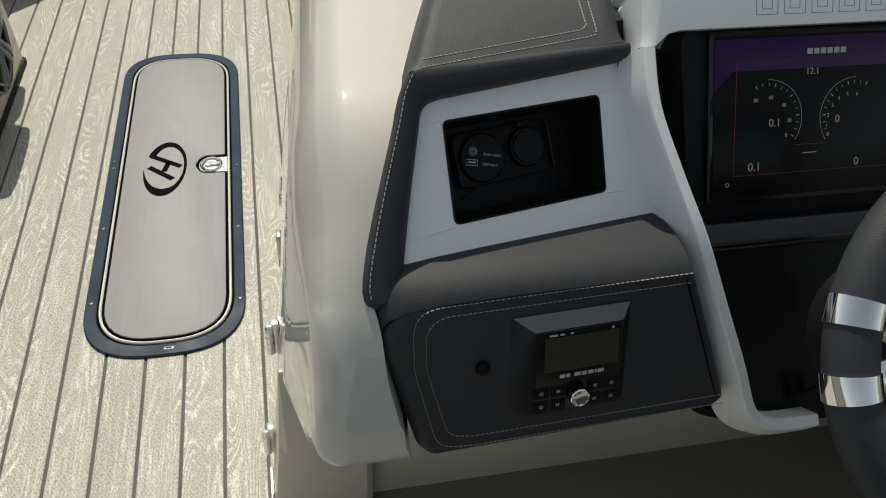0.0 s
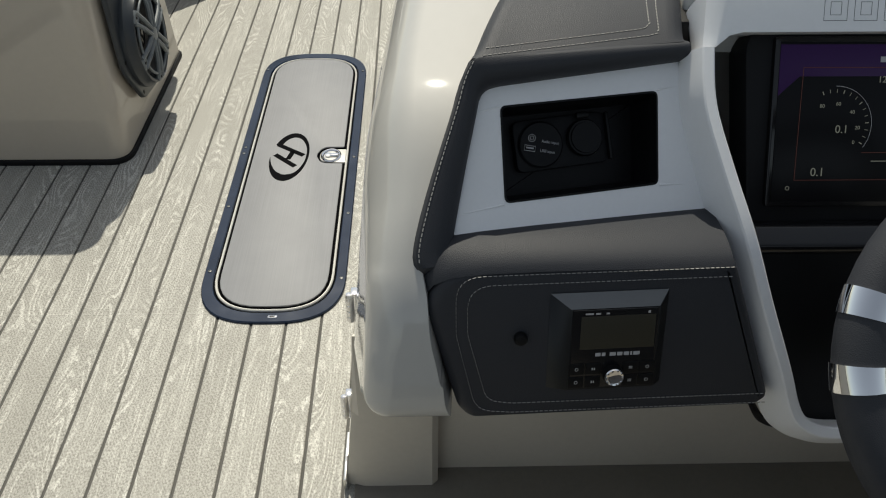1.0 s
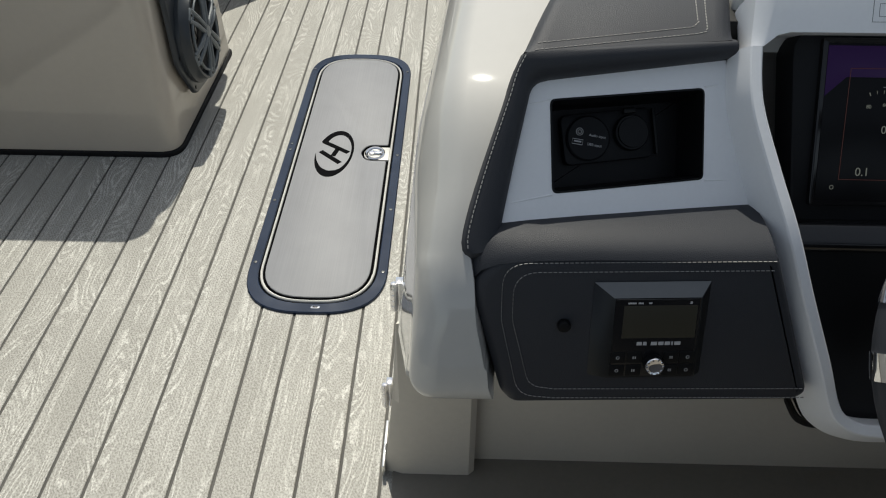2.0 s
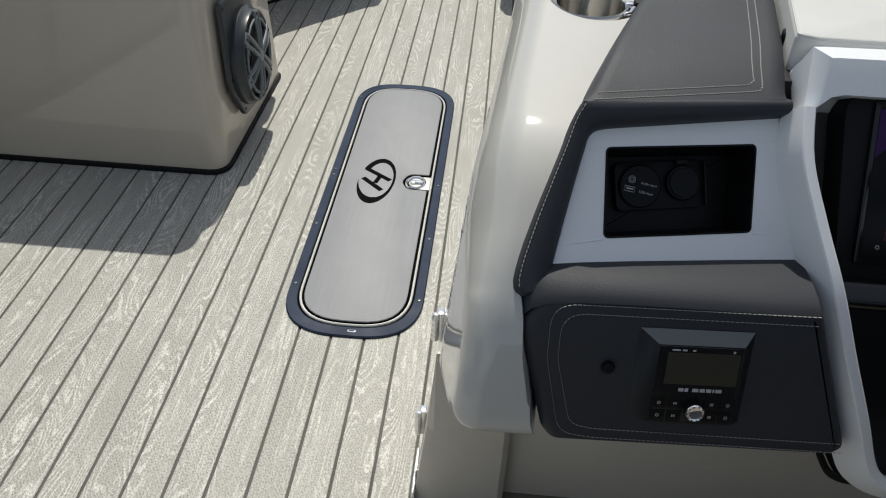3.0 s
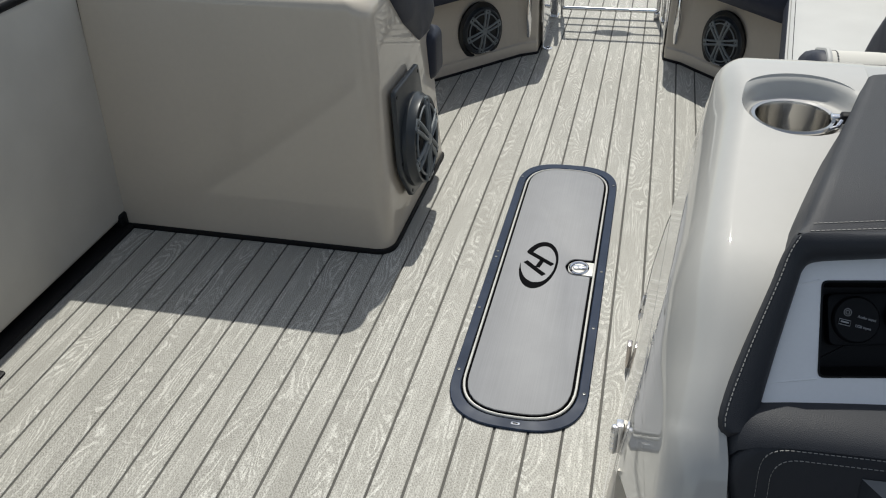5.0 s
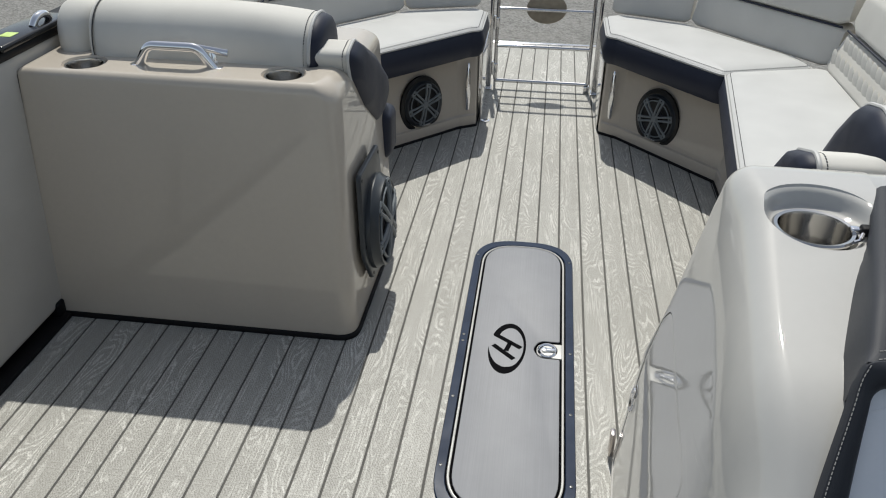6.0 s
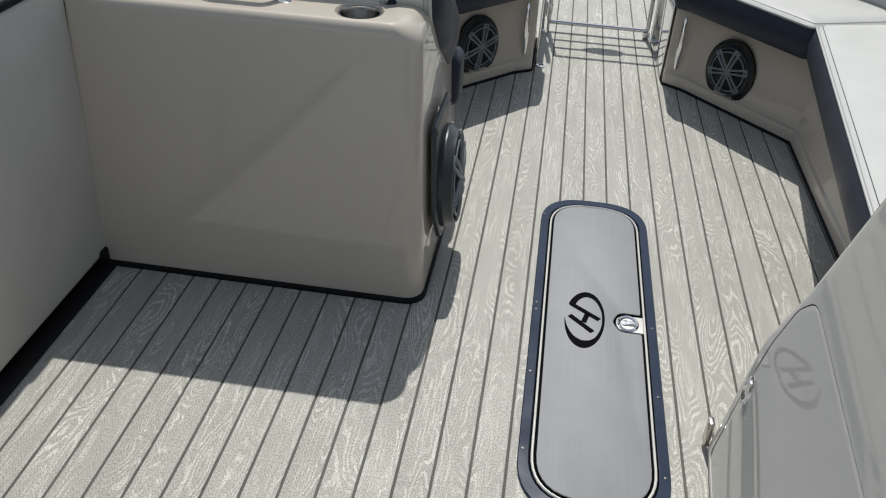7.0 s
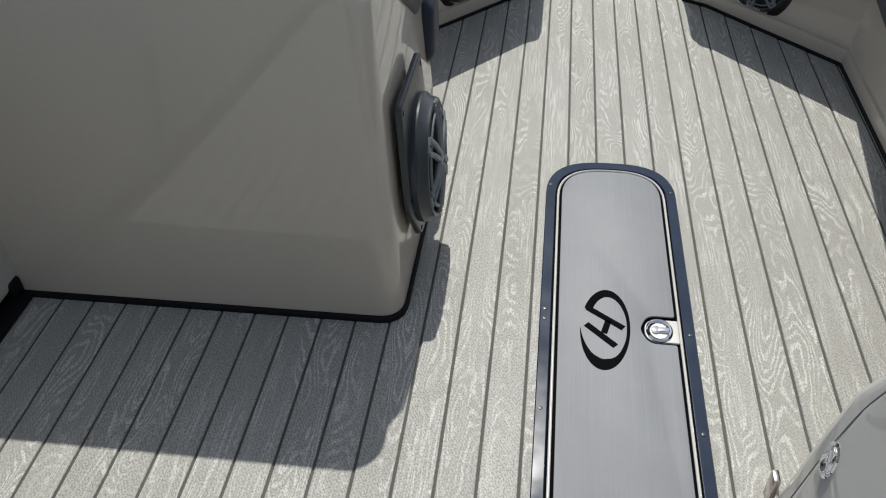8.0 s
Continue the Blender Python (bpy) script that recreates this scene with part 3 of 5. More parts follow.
# ---------------------------------------------------------------- port cabinet behind the lounge
def build_cabinet():
    e = thing("lounge_cabinet", "cream gelcoat lounge back cabinet with a black floor trim", "cabinet", at=(-0.86, 0.2, 0))
    x0, y1 = PORT - 0.018, 0.62
    def sec(z, d=0.0):
        t = z / 0.72
        xr, yr = -0.428 - 0.038 * t, -0.019 + 0.080 * t
        return [(p[0], p[1], z) for p in fillet([(x0 + d, yr + d), (xr - d, yr + d), (xr - d, y1 - d), (x0 + d, y1 - d)], [0.02, 0.055, 0.02, 0.02], 8)]
    rings = [sec(z) for z in (0.0, 0.1, 0.2, 0.32, 0.45, 0.58, 0.660)]
    for s in range(-1, 9):
        a = max(0, s) / 8 * math.pi / 2
        rim = sec(0.700 - 0.010 * (s < 0) + 0.018 * math.sin(a), 0.018 * (1 - math.cos(a)))
        soft = sec(0.668 - 0.004 * (s < 0) + 0.050 * math.sin(a), 0.050 * (1 - math.cos(a)))
        ring = []
        for p, q in zip(rim, soft):
            f = min(1.0, max(0.0, (p[0] + 0.545) / 0.075))
            f = f * f * (3 - 2 * f)
            ring.append(tuple(Vector(p).lerp(Vector(q), f)))
        rings.append(ring)
    bm = new_bm()
    loft(bm, rings)
    body = part("body", bm, GELCOAT_TAN, e)
    for cx in (-0.622, -1.165):
        carve(body, cup_cutter(cx, 0.139, 0.718))
        build_cup(e, (cx, 0.139, 0.7095), 0.046)
    q = [(p[0], p[1]) for p in sec(0.0)]
    part("floor_trim", ring_plate(new_bm(), inset(q, -0.007), inset(q, 0.006), -0.001, 0.014, 0.003), RUBBER, e, "black rubber floor trim")
    # thin dark strip that draws the line where cabinet and wall meet
    part("corner_line", tube(new_bm(), [(PORT + 0.001 - 0.022 * (z - 0.052), -0.009 + 0.078 * z / 0.72, z) for z in (0.03, 0.2, 0.4, 0.6, 0.70)], 0.0038, 8), RUBBER, e, "dark line along the wall seam")
    # grab handle
    pts = fillet([(-1.026, 0.150, 0.703), (-0.985, 0.146, 0.771), (-0.850, 0.146, 0.771), (-0.806, 0.156, 0.703)], 0.035, 7, False)
    h = part("grab_handle", tube(new_bm(), pts, 0.0125, 14), CHROME, e, "polished steel grab handle")
    for p in (pts[0], pts[-1]):
        part("foot", lathe(new_bm(), [(0.0155, 0), (0.0155, 0.0012), (0.0125, 0.0025)], 20, cap1=True), CHROME, h, m=Matrix.Translation((p.x, p.y, 0.7175)))
    st = part("tube_stub", tube(new_bm(), [(-0.870, 0.205, 0.752), (-0.790, 0.205, 0.742)], 0.012, 14), CHROME, e, "polished tube end behind the handle")
    part("stub_foot", lathe(new_bm(), [(0.018, 0.0), (0.018, 0.006), (0.011, 0.03)], 16, cap1=True), CHROME, st, m=Matrix.Translation((-0.835, 0.205, 0.7175)))
    # the side speaker stands on a moulded plate with a slanted head
    m = frame3((-0.4285, 0.240, 0.265), (0, 1, 0), (-0.053, 0, 1))
    poly = [tuple(p) for p in fillet([(-0.078, -0.172), (0.06, -0.190), (0.150, -0.06), (0.124, 0.177), (-0.126, 0.185), (-0.154, -0.05)], [0.05, 0.06, 0.08, 0.02, 0.02, 0.08], 6)]
    build_speaker(e, m @ Matrix.Translation((0.010, -0.020, 0.012)), 0.134, 0.038)
    part("speaker_plate", plate(new_bm(), poly, 0.0, 0.013, 0.007, 3), GUNMETAL, e, "dark moulded mounting plate", m=m)
    for x, y in ((-0.112, 0.165), (0.105, 0.158), (-0.138, -0.03), (-0.075, -0.150), (0.075, -0.155)):
        part("screw", lathe(new_bm(), [(0.006, 0.012), (0.005, 0.0145), (0.001, 0.0148)], 12, cap1=True), BLACK_PLASTIC, e, m=m @ Matrix.Translation((x, y, 0)))
    return e


def cup_cutter(cx, cy, z):
    bm = lathe(new_bm(), [(0.044, z - 0.085), (0.049, z - 0.0085), (0.0545, z - 0.0085), (0.0565, z - 0.003), (0.0590, z + 0.002), (0.0600, z + 0.05)], 40, True, True)
    bmesh.ops.transform(bm, matrix=Matrix.Translation((cx, cy, 0)), verts=bm.verts)
    return bm


build_cabinet()


# ---------------------------------------------------------------- cushions
def seat_cushion(name, poly, z0, z1, label, group=""):
    """White top, navy boxing and a light piping between them."""
    c = sum((Vector(p) for p in poly), Vector((0, 0))) / len(poly)
    e = thing(name, label, "cushion", group, at=(c.x, c.y, z0))
    q = [tuple(p) for p in fillet(poly, 0.045, 6)]
    rings = [[(x, y, z0 + 0.012) for x, y in inset(q, 0.012)], [(x, y, z0 + 0.03) for x, y in q], [(x, y, z0 + (z1 - z0) * 0.5) for x, y in inset(q, -0.008)], [(x, y, z1 - 0.022) for x, y in inset(q, 0.002)], [(x, y, z1 - 0.014) for x, y in inset(q, 0.01)]]
    bm = new_bm()
    loft(bm, rings)
    part("boxing", bm, VINYL_NAVY, e, "navy vinyl side band")
    top = [[(x, y, z1 - 0.02) for x, y in inset(q, 0.006)], [(x, y, z1 - 0.008) for x, y in inset(q, 0.010)], [(x, y, z1 + 0.001) for x, y in inset(q, 0.024)]]
    for k, dz in ((0.12, 0.006), (0.3, 0.010), (0.6, 0.012)):
        base = inset(q, 0.024)
        top.append([(x + (c.x - x) * k, y + (c.y - y) * k, z1 + dz) for x, y in base])
    bm = new_bm()
    loft(bm, top)
    part("top_panel", bm, VINYL_SEAT, e, "white vinyl top")
    part("piping", tube(new_bm(), [(x, y, z1 - 0.011) for x, y in inset(q, 0.005)], 0.0034, 8, True), PIPING, e)
    part("seam", stitches([(x, y, z1 - 0.0005) for x, y in inset(q, 0.021)], 0.008, 0.0055, 0.0009, True), THREAD_DARK, e)
    return e


def mirror(pts):
    return [(2 * MID - x, y) for x, y in pts][::-1]


front_r = [(0.290, 1.60), (0.335, 1.575), (0.695, 1.155), (1.06, 1.29), (1.02, 1.42), (0.66, 1.83), (0.36, 1.94), (0.290, 1.90)]
chaise_r = [(0.530, -0.22), (1.10, -0.22), (1.10, 1.25), (1.045, 1.275), (0.698, 1.165)]
seat_cushion("bow_seat_cushion", front_r, 0.325, 0.462, "white bow seat cushion with navy sides on a cream base", "bow seats")
seat_cushion("bow_seat_cushion", mirror(front_r), 0.325, 0.462, "white bow seat cushion with navy sides on a cream base", "bow seats")
seat_cushion("lounge_cushion", chaise_r, 0.325, 0.468, "long white lounge cushion with navy sides", "lounge seats")
seat_cushion("lounge_cushion", [(2 * MID - 1.10, 0.66), (2 * MID - 0.690, 0.66), (2 * MID - 0.702, 1.150), (2 * MID - 1.045, 1.275), (2 * MID - 1.10, 1.25)], 0.325, 0.468, "white lounge cushion with navy sides", "lounge seats")


# ---------------------------------------------------------------- seat bases with the bow speakers
def seat_base(side):
    f = (lambda pts: pts) if side > 0 else mirror
    e = thing("bow_bench", "cream gelcoat bow bench with a recessed toe kick", "bench", "bow benches", at=(MID + side * 0.6, 1.5, 0))
    if side > 0:
        foot = [(0.312, 1.650), (0.385, 1.605), (0.750, 1.205), (0.750, -0.28), (1.32, -0.28), (1.32, 1.45), (0.80, 2.02), (0.312, 2.05)]
    else:
        foot = [(0.312, 1.650), (0.385, 1.605), (0.750, 1.205), (0.750, 0.62), (1.32, 0.62), (1.32, 1.45), (0.80, 2.02), (0.312, 2.05)]
    foot = f(foot)
    def rnd(p):
        return [tuple(q) for q in fillet(p, 0.02, 4)]
    far = foot[3][1] if side > 0 else 0.62
    upper = f([(0.316, 1.690), (0.408, 1.656), (0.796, 1.232), (0.796, far), (1.32, far), (1.32, 1.45), (0.80, 2.02), (0.316, 2.05)])
    def level(k, z):
        return [(x + (u - x) * k, y + (v - y) * k, z) for (x, y), (u, v) in zip(rnd(foot), rnd(upper))]
    bm = new_bm()
    loft(bm, [level(k, z) for k, z in ((0.0, 0.0), (0.0, 0.048), (0.03, 0.053), (0.20, 0.058), (0.25, 0.066), (0.30, 0.085), (1.0, 0.32), (1.1, 0.334))])
    part("body", bm, GELCOAT_TAN, e)
    q = rnd(foot)
    part("floor_trim", ring_plate(new_bm(), inset(q, -0.006), inset(q, 0.006), -0.001, 0.010, 0.003), RUBBER, e, "black rubber floor trim")
    # speaker in the slanted panel
    a, b = Vector((0.385, 1.605)), Vector((0.750, 1.205))
    if side < 0:
        a, b = Vector((2 * MID - 0.750, 1.205)), Vector((2 * MID - 0.385, 1.605))
    u = (b - a).normalized()
    n = Vector((u.y, -u.x))
    c = a + (b - a) * (0.37 if side > 0 else 0.64)
    c -= n * 0.025
    m = frame3((c.x, c.y, 0.156), (u.x, u.y, 0), (-n.x * 0.05, -n.y * 0.05, 1))
    part("speaker_ring", lathe(new_bm(), [(0.120, 0.0), (0.118, 0.008), (0.104, 0.012), (0.095, 0.008)], 40), STEREO_BLACK, e, "dark speaker surround", m=m @ Matrix.Translation((-0.004, -0.004, 0)) @ Matrix.Diagonal((0.96, 1.06, 1, 1)))
    build_speaker(e, m, 0.096, 0.026)
    # polished strap on the panel beside the gate
    x = 0.352 if side > 0 else 2 * MID - 0.352
    bm = tube(new_bm(), smooth_line([Vector((x, 1.633, 0.080)), Vector((x, 1.631, 0.15)), Vector((x, 1.636, 0.22)), Vector((x, 1.648, 0.29))], 5), [0.004 + 0.0095 * math.sin(math.pi * min(1.0, 0.06 + k / 15 * 0.94)) ** 0.6 for k in range(16)], 10, squash=(1.0, 0.45))
    part("bright_strap", bm, CHROME, e, "polished metal strip")
    return e


seat_base(1)
seat_base(-1)


# ---------------------------------------------------------------- backrests
def backrest(name, p, q, z0, z1, thick, label, lean=0.10, group="back cushions", inward=1, tufts=False):
    """A padded back between two ground points, leaning outwards, with a rolled head and a seam."""
    p, q = Vector(p), Vector(q)
    d = (q - p).normalized()
    out = Vector((d.y, -d.x)) * inward
    L = (q - p).length
    m = Matrix(((out.x, 0, d.x, p.x), (out.y, 0, d.y, p.y), (0, 1, 0, 0), (0, 0, 0, 1)))
    e = thing(name, label, "cushion", group, at=((p.x + q.x) / 2, (p.y + q.y) / 2, z0))
    h = z1 - z0
    zs = z0 + h * 0.42
    low = fillet([(0.0, z0), (thick, z0), (thick + lean * 0.5, zs), (lean * 0.45, zs)], 0.015, 4)
    bm = new_bm()
    pillow(bm, [tuple(v) for v in low], L, m, 0.025)
    lower = part("lower_pad", bm, VINYL, e)
    up = fillet([(lean * 0.40, zs + 0.004), (thick + lean * 0.5, zs + 0.004), (thick + lean, z1 - 0.06), (thick + lean * 0.8, z1), (lean * 1.1, z1 + 0.01), (lean * 0.62, z1 - 0.07)], [0.02, 0.02, 0.03, 0.05, 0.06, 0.05], 5)
    bm = new_bm()
    pillow(bm, [tuple(v) for v in up], L, m, 0.03)
    part("upper_pad", bm, VINYL, e)
    bm = tube(new_bm(), [m @ Vector((lean * 0.43 - 0.002, zs + 0.002, 0.01)), m @ Vector((lean * 0.43 - 0.002, zs + 0.002, L - 0.01))], 0.004, 8)
    part("welt", bm, VINYL_NAVY, e)
    if tufts:
        tuft = None
        rows, cols = 2, int(L / 0.050)
        for r in range(rows):
            for k in range(cols):
                t = (k + 0.5 + 0.5 * r) * 0.050
                if t > L - 0.03:
                    continue
                zz = z0 + 0.048 + r * 0.052
                f = (zz - z0) / (zs - z0)
                c = m @ Vector((lean * 0.45 * f + 0.001, zz, t))
                if tuft is None:
                    bm = new_bm()
                    bmesh.ops.create_uvsphere(bm, u_segments=12, v_segments=8, radius=1.0, matrix=m.to_3x3().to_4x4() @ Matrix.Rotation(radians(33), 4, "X") @ Matrix.Diagonal((0.0050, 0.044, 0.0285, 1)))
                    ob = part("tuft", bm, VINYL)
                    tuft = ob.data
                else:
                    ob = new("tuft", tuft)
                ob.parent = e
                ob.location = c - e.location
    return e


backrest("bow_back_cushion", (0.66, 1.85), (0.33, 1.97), 0.455, 0.80, 0.10, "pale grey vinyl bow backrest with a dark welt", inward=1)
backrest("bow_back_cushion", (1.10, 1.30), (0.66, 1.85), 0.455, 0.80, 0.10, "pale grey vinyl bow backrest with a dark welt", inward=1)
backrest("bow_back_cushion", (2 * MID - 0.33, 1.97), (2 * MID - 0.66, 1.85), 0.455, 0.80, 0.10, "pale grey vinyl bow backrest with a dark welt", inward=1)
backrest("bow_back_cushion", (2 * MID - 0.66, 1.85), (2 * MID - 1.10, 1.30), 0.455, 0.80, 0.10, "pale grey vinyl bow backrest with a dark welt", inward=1)
backrest("side_back_cushion", (1.075, 0.02), (1.075, 1.30), 0.455, 0.80, 0.10, "pale vinyl side backrest with a quilted lower band", inward=1, tufts=True, lean=0.14)
backrest("side_back_cushion", (2 * MID - 1.075, 1.30), (2 * MID - 1.075, 0.62), 0.455, 0.82, 0.10, "pale vinyl side backrest with a quilted lower band", inward=1, lean=0.14)


def roll_cushion(name, label, profile, m, length, ends, plain=(), round_=0.03, pinch=0.16, droop=0.0):
    """A stuffed bolster; ends: which of its two ends wears a navy cap."""
    o = m.translation
    e = thing(name, label, "bolster", at=(o.x, o.y, o.z))
    part("cover", pillow(new_bm(), profile, length, m, round_, pinch, droop), VINYL, e)
    c = sum((Vector(p) for p in profile), Vector((0, 0))) / len(profile)
    def ringat(z, k):
        h = 1 - droop * max(0.0, 2 * z / length - 1) ** 2
        return [tuple(m @ Vector((c.x + (p[0] - c.x) * k, (c.y + (p[1] - c.y) * k) * h, z))) for p in profile]
    for z in plain:
        part("piping", tube(new_bm(), ringat(z - 0.004, 0.955), 0.0030, 8, True), VINYL, e)
        part("seam", tube(new_bm(), ringat(z, 0.968), 0.0014, 6, True), THREAD_DARK, e)
    for side in ends:
        if side < 0:
            zs = [(0.02, 1.002), (0.008, 0.975), (-0.004, 0.9), (-0.012, 0.7), (-0.015, 0.3)]
            zp = 0.019
        else:
            zs = [(length - 0.02, 1.002), (length - 0.008, 0.975), (length + 0.004, 0.9), (length + 0.012, 0.7), (length + 0.015, 0.3)]
            zp = length - 0.019
        bm = new_bm()
        loft(bm, [ringat(z, k) for z, k in zs])
        part("end_cap", bm, VINYL_NAVY, e, "navy vinyl end panel")
        part("piping", tube(new_bm(), ringat(zp, 1.006), 0.0052, 8, True), PIPING, e)
        part("seam", stitches(ringat(zp + (0.014 if side < 0 else -0.014), 1.003), 0.008, 0.0055, 0.0009, True), THREAD_DARK, e)
    return e


# the lounge's head roll along the top of the cabinet
def dome_line(w, h, n=2.25, steps=26):
    """A stuffed half-round outline standing on a flat base."""
    out = []
    for k in range(steps + 1):
        a = math.pi * k / steps
        c, d = math.cos(a), math.sin(a)
        out.append((w * math.copysign(abs(c) ** (2 / n), c), h * max(0.0, d) ** (2 / n)))
    return out


dprof = dome_line(0.118, 0.138)
roll_cushion("lounge_head_roll", "long grey vinyl head roll with navy end on the cabinet", dprof, frame3((-1.185, 0.315, 0.712), (0, 1, 0), (0, 0, 1)), 0.632, (1,), plain=(0.016,), droop=0.17)
roll_cushion("corner_roll", "short grey vinyl roll cushion beside the side wall", dprof, frame3((-1.296, 0.335, 0.704), (0, 1, 0), (0, 0, 1)), 0.106, (), round_=0.05, pinch=0.30)
arm = [tuple(p) for p in fillet([(-0.195, 0.085), (-0.225, 0.155), (-0.135, 0.172), (0.04, 0.085), (0.245, -0.055), (0.265, -0.11), (0.17, -0.145), (0.06, -0.140), (-0.085, -0.033)], [0.04, 0.03, 0.04, 0.1, 0.03, 0.03, 0.03, 0.04, 0.08], 5)]
roll_cushion("lounge_arm_cushion", "sloping grey vinyl arm cushion with a navy side panel", arm, frame3((-0.590, 0.42, 0.600), (0, 1, 0), (0, 0, 1)), 0.140, (1,))
bm = box(new_bm(), -0.62, -0.425, 0.55, 0.68, 0.30, 0.46, 0.03, 4)
e = thing("lounge_side_pad", "navy vinyl pad under the armrest", "cushion", at=(-0.52, 0.6, 0.3))
part("pad", bm, VINYL_NAVY, e)
# companion seat bolster and its small arm pad in front of the helm console
dome = [tuple(p) for p in fillet([(0.11, 0.0), (0.035, 0.165), (-0.03, 0.255), (-0.115, 0.345), (-0.20, 0.365), (-0.29, 0.345), (-0.365, 0.29), (-0.385, 0.0)], [0.03, 0.1, 0.1, 0.08, 0.08, 0.08, 0.06, 0.02], 5)]
roll_cushion("seat_bolster", "large grey vinyl seat back bolster with a navy end panel", dome, frame3((0.700, 0.0, 0.468), (0, 1, 0), (0, 0, 1)), 0.60, (-1,))
small = [tuple(p) for p in fillet([(0.10, 0.02), (0.035, 0.085), (-0.06, 0.118), (-0.095, 0.105), (-0.095, 0.0), (0.08, 0.0)], [0.01, 0.05, 0.05, 0.02, 0.01, 0.01], 5)]
roll_cushion("arm_pad", "small grey vinyl arm pad with a navy end", small, frame3((0.525, -0.335, 0.692), (0, 1, 0), (0, 0, 1)), 0.145, (-1,))
bm = box(new_bm(), 0.55, 0.66, -0.415, -0.26, 0.0, 0.694, 0.02, 3)
e = thing("arm_pad_support", "cream support panel under the arm pad", "support", at=(0.6, -0.34, 0))
part("panel", bm, GELCOAT_TAN, e)


# ---------------------------------------------------------------- bow gate and its posts
def build_gate():
    e = thing("bow_gate", "polished tubular bow gate with an oval plate, closed", "gate", at=(MID, 2.182, 0))
    xl, xr = -0.195, 0.272
    def y_at(z):
        return 2.182 + 0.085 * (z - 0.04)
    part("gate_frame", tube(new_bm(), fillet([(xl, y_at(0.041), 0.041), (xl, y_at(0.578), 0.578), (xr, y_at(0.578), 0.578), (xr, y_at(0.041), 0.041)], 0.014, 4, True), 0.0100, 12, True), STAINLESS, e)
    for z in (0.215, 0.395):
        part("rail", tube(new_bm(), [(xl, y_at(z), z), (xr, y_at(z), z)], 0.0090, 12), STAINLESS, e)
    bm = lathe(new_bm(), [(0.001, 0.0), (0.9, 0.0), (1.0, 0.003), (1.0, 0.006), (0.9, 0.009), (0.001, 0.009)], 48, True, True)
    part("oval_plate", bm, TAN_DISC, e, "tan oval plate", m=frame3((0.04, y_at(0.4) + 0.014, 0.400), (1, 0, 0), (0, 0.085, 1)) @ Matrix.Diagonal((0.098, 0.072, 1, 1)))
    for z in (0.105, 0.330):
        h = part("hinge", box(new_bm(), xl - 0.024, xl + 0.012, y_at(z) - 0.013, y_at(z) + 0.010, z - 0.025, z + 0.025, 0.004), STAINLESS, e)
        part("hinge_pin", lathe(new_bm(), [(0.006, z - 0.034), (0.006, z + 0.034)], 12, True, True), CHROME, h, m=Matrix.Translation((xl - 0.012, y_at(z) - 0.014, 0)))
    part("foot_latch", box(new_bm(), xr - 0.018, xr + 0.010, 2.166, 2.194, 0.003, 0.036, 0.004), STAINLESS, e)
    part("drop_pin", lathe(new_bm(), [(0.0065, 0.001), (0.0065, 0.041)], 12, True, True), STAINLESS, e, m=Matrix.Translation((xl, 2.182, 0)))


build_gate()
for x, sgn in ((-0.222, -1), (0.302, 1)):
    e = thing("gate_post", "bright metal gate post with a polished side plate", "post", "gate posts", at=(x, 2.1, 0))
    part("post", box(new_bm(), x - 0.008, x + 0.008, 2.155, 2.215, 0, 0.62, 0.004), STAINLESS, e)
    part("side_plate", box(new_bm(), x + (0.0 if sgn > 0 else -0.006), x + (0.006 if sgn > 0 else 0.0), 1.70, 2.153, 0.005, 0.33, 0.002), CHROME, e, "polished metal side plate")
    part("base_flange", box(new_bm(), x - 0.012, x + 0.012, 2.145, 2.225, 0, 0.006, 0.002), STAINLESS, e)
e = thing("deck_fitting", "small chrome deck socket set in the floor", "deck fitting", at=(-0.203, 1.718, 0))
part("ring", lathe(new_bm(), [(0.020, 0), (0.020, 0.004), (0.012, 0.006), (0.010, 0.002), (0.001, 0.0015)], 24, cap1=True), CHROME, e, m=Matrix.Translation((-0.203, 1.718, 0)))
part("socket", lathe(new_bm(), [(0.0085, 0.002), (0.0085, 0.0035), (0.001, 0.0035)], 18, cap1=True), BLACK_SATIN, e, m=Matrix.Translation((-0.203, 1.718, 0)))


# ---------------------------------------------------------------- helm console
FACE = frame3((0.448, -1.085, 0.794), (0.976, 0.218, 0), (-0.13, 0.59, 0.797))      # plane of the upper face
PAD = frame3((0.412, -1.277, 0.503), (0.999, 0.05, 0), (0, 0.27, 0.963))            # plane of the lower pad
DASH = frame3((0.810, -1.088, 0.696), (1, 0, 0), (0, 0.5, 0.866))                   # plane of the display


def resample(poly, n):
    """n points evenly spaced by index along an open polyline."""
    out = []
    for k in range(n):
        f = k / (n - 1) * (len(poly) - 1)
        i = min(int(f), len(poly) - 2)
        out.append(tuple(Vector(poly[i]).lerp(Vector(poly[i + 1]), f - i)))
    return out


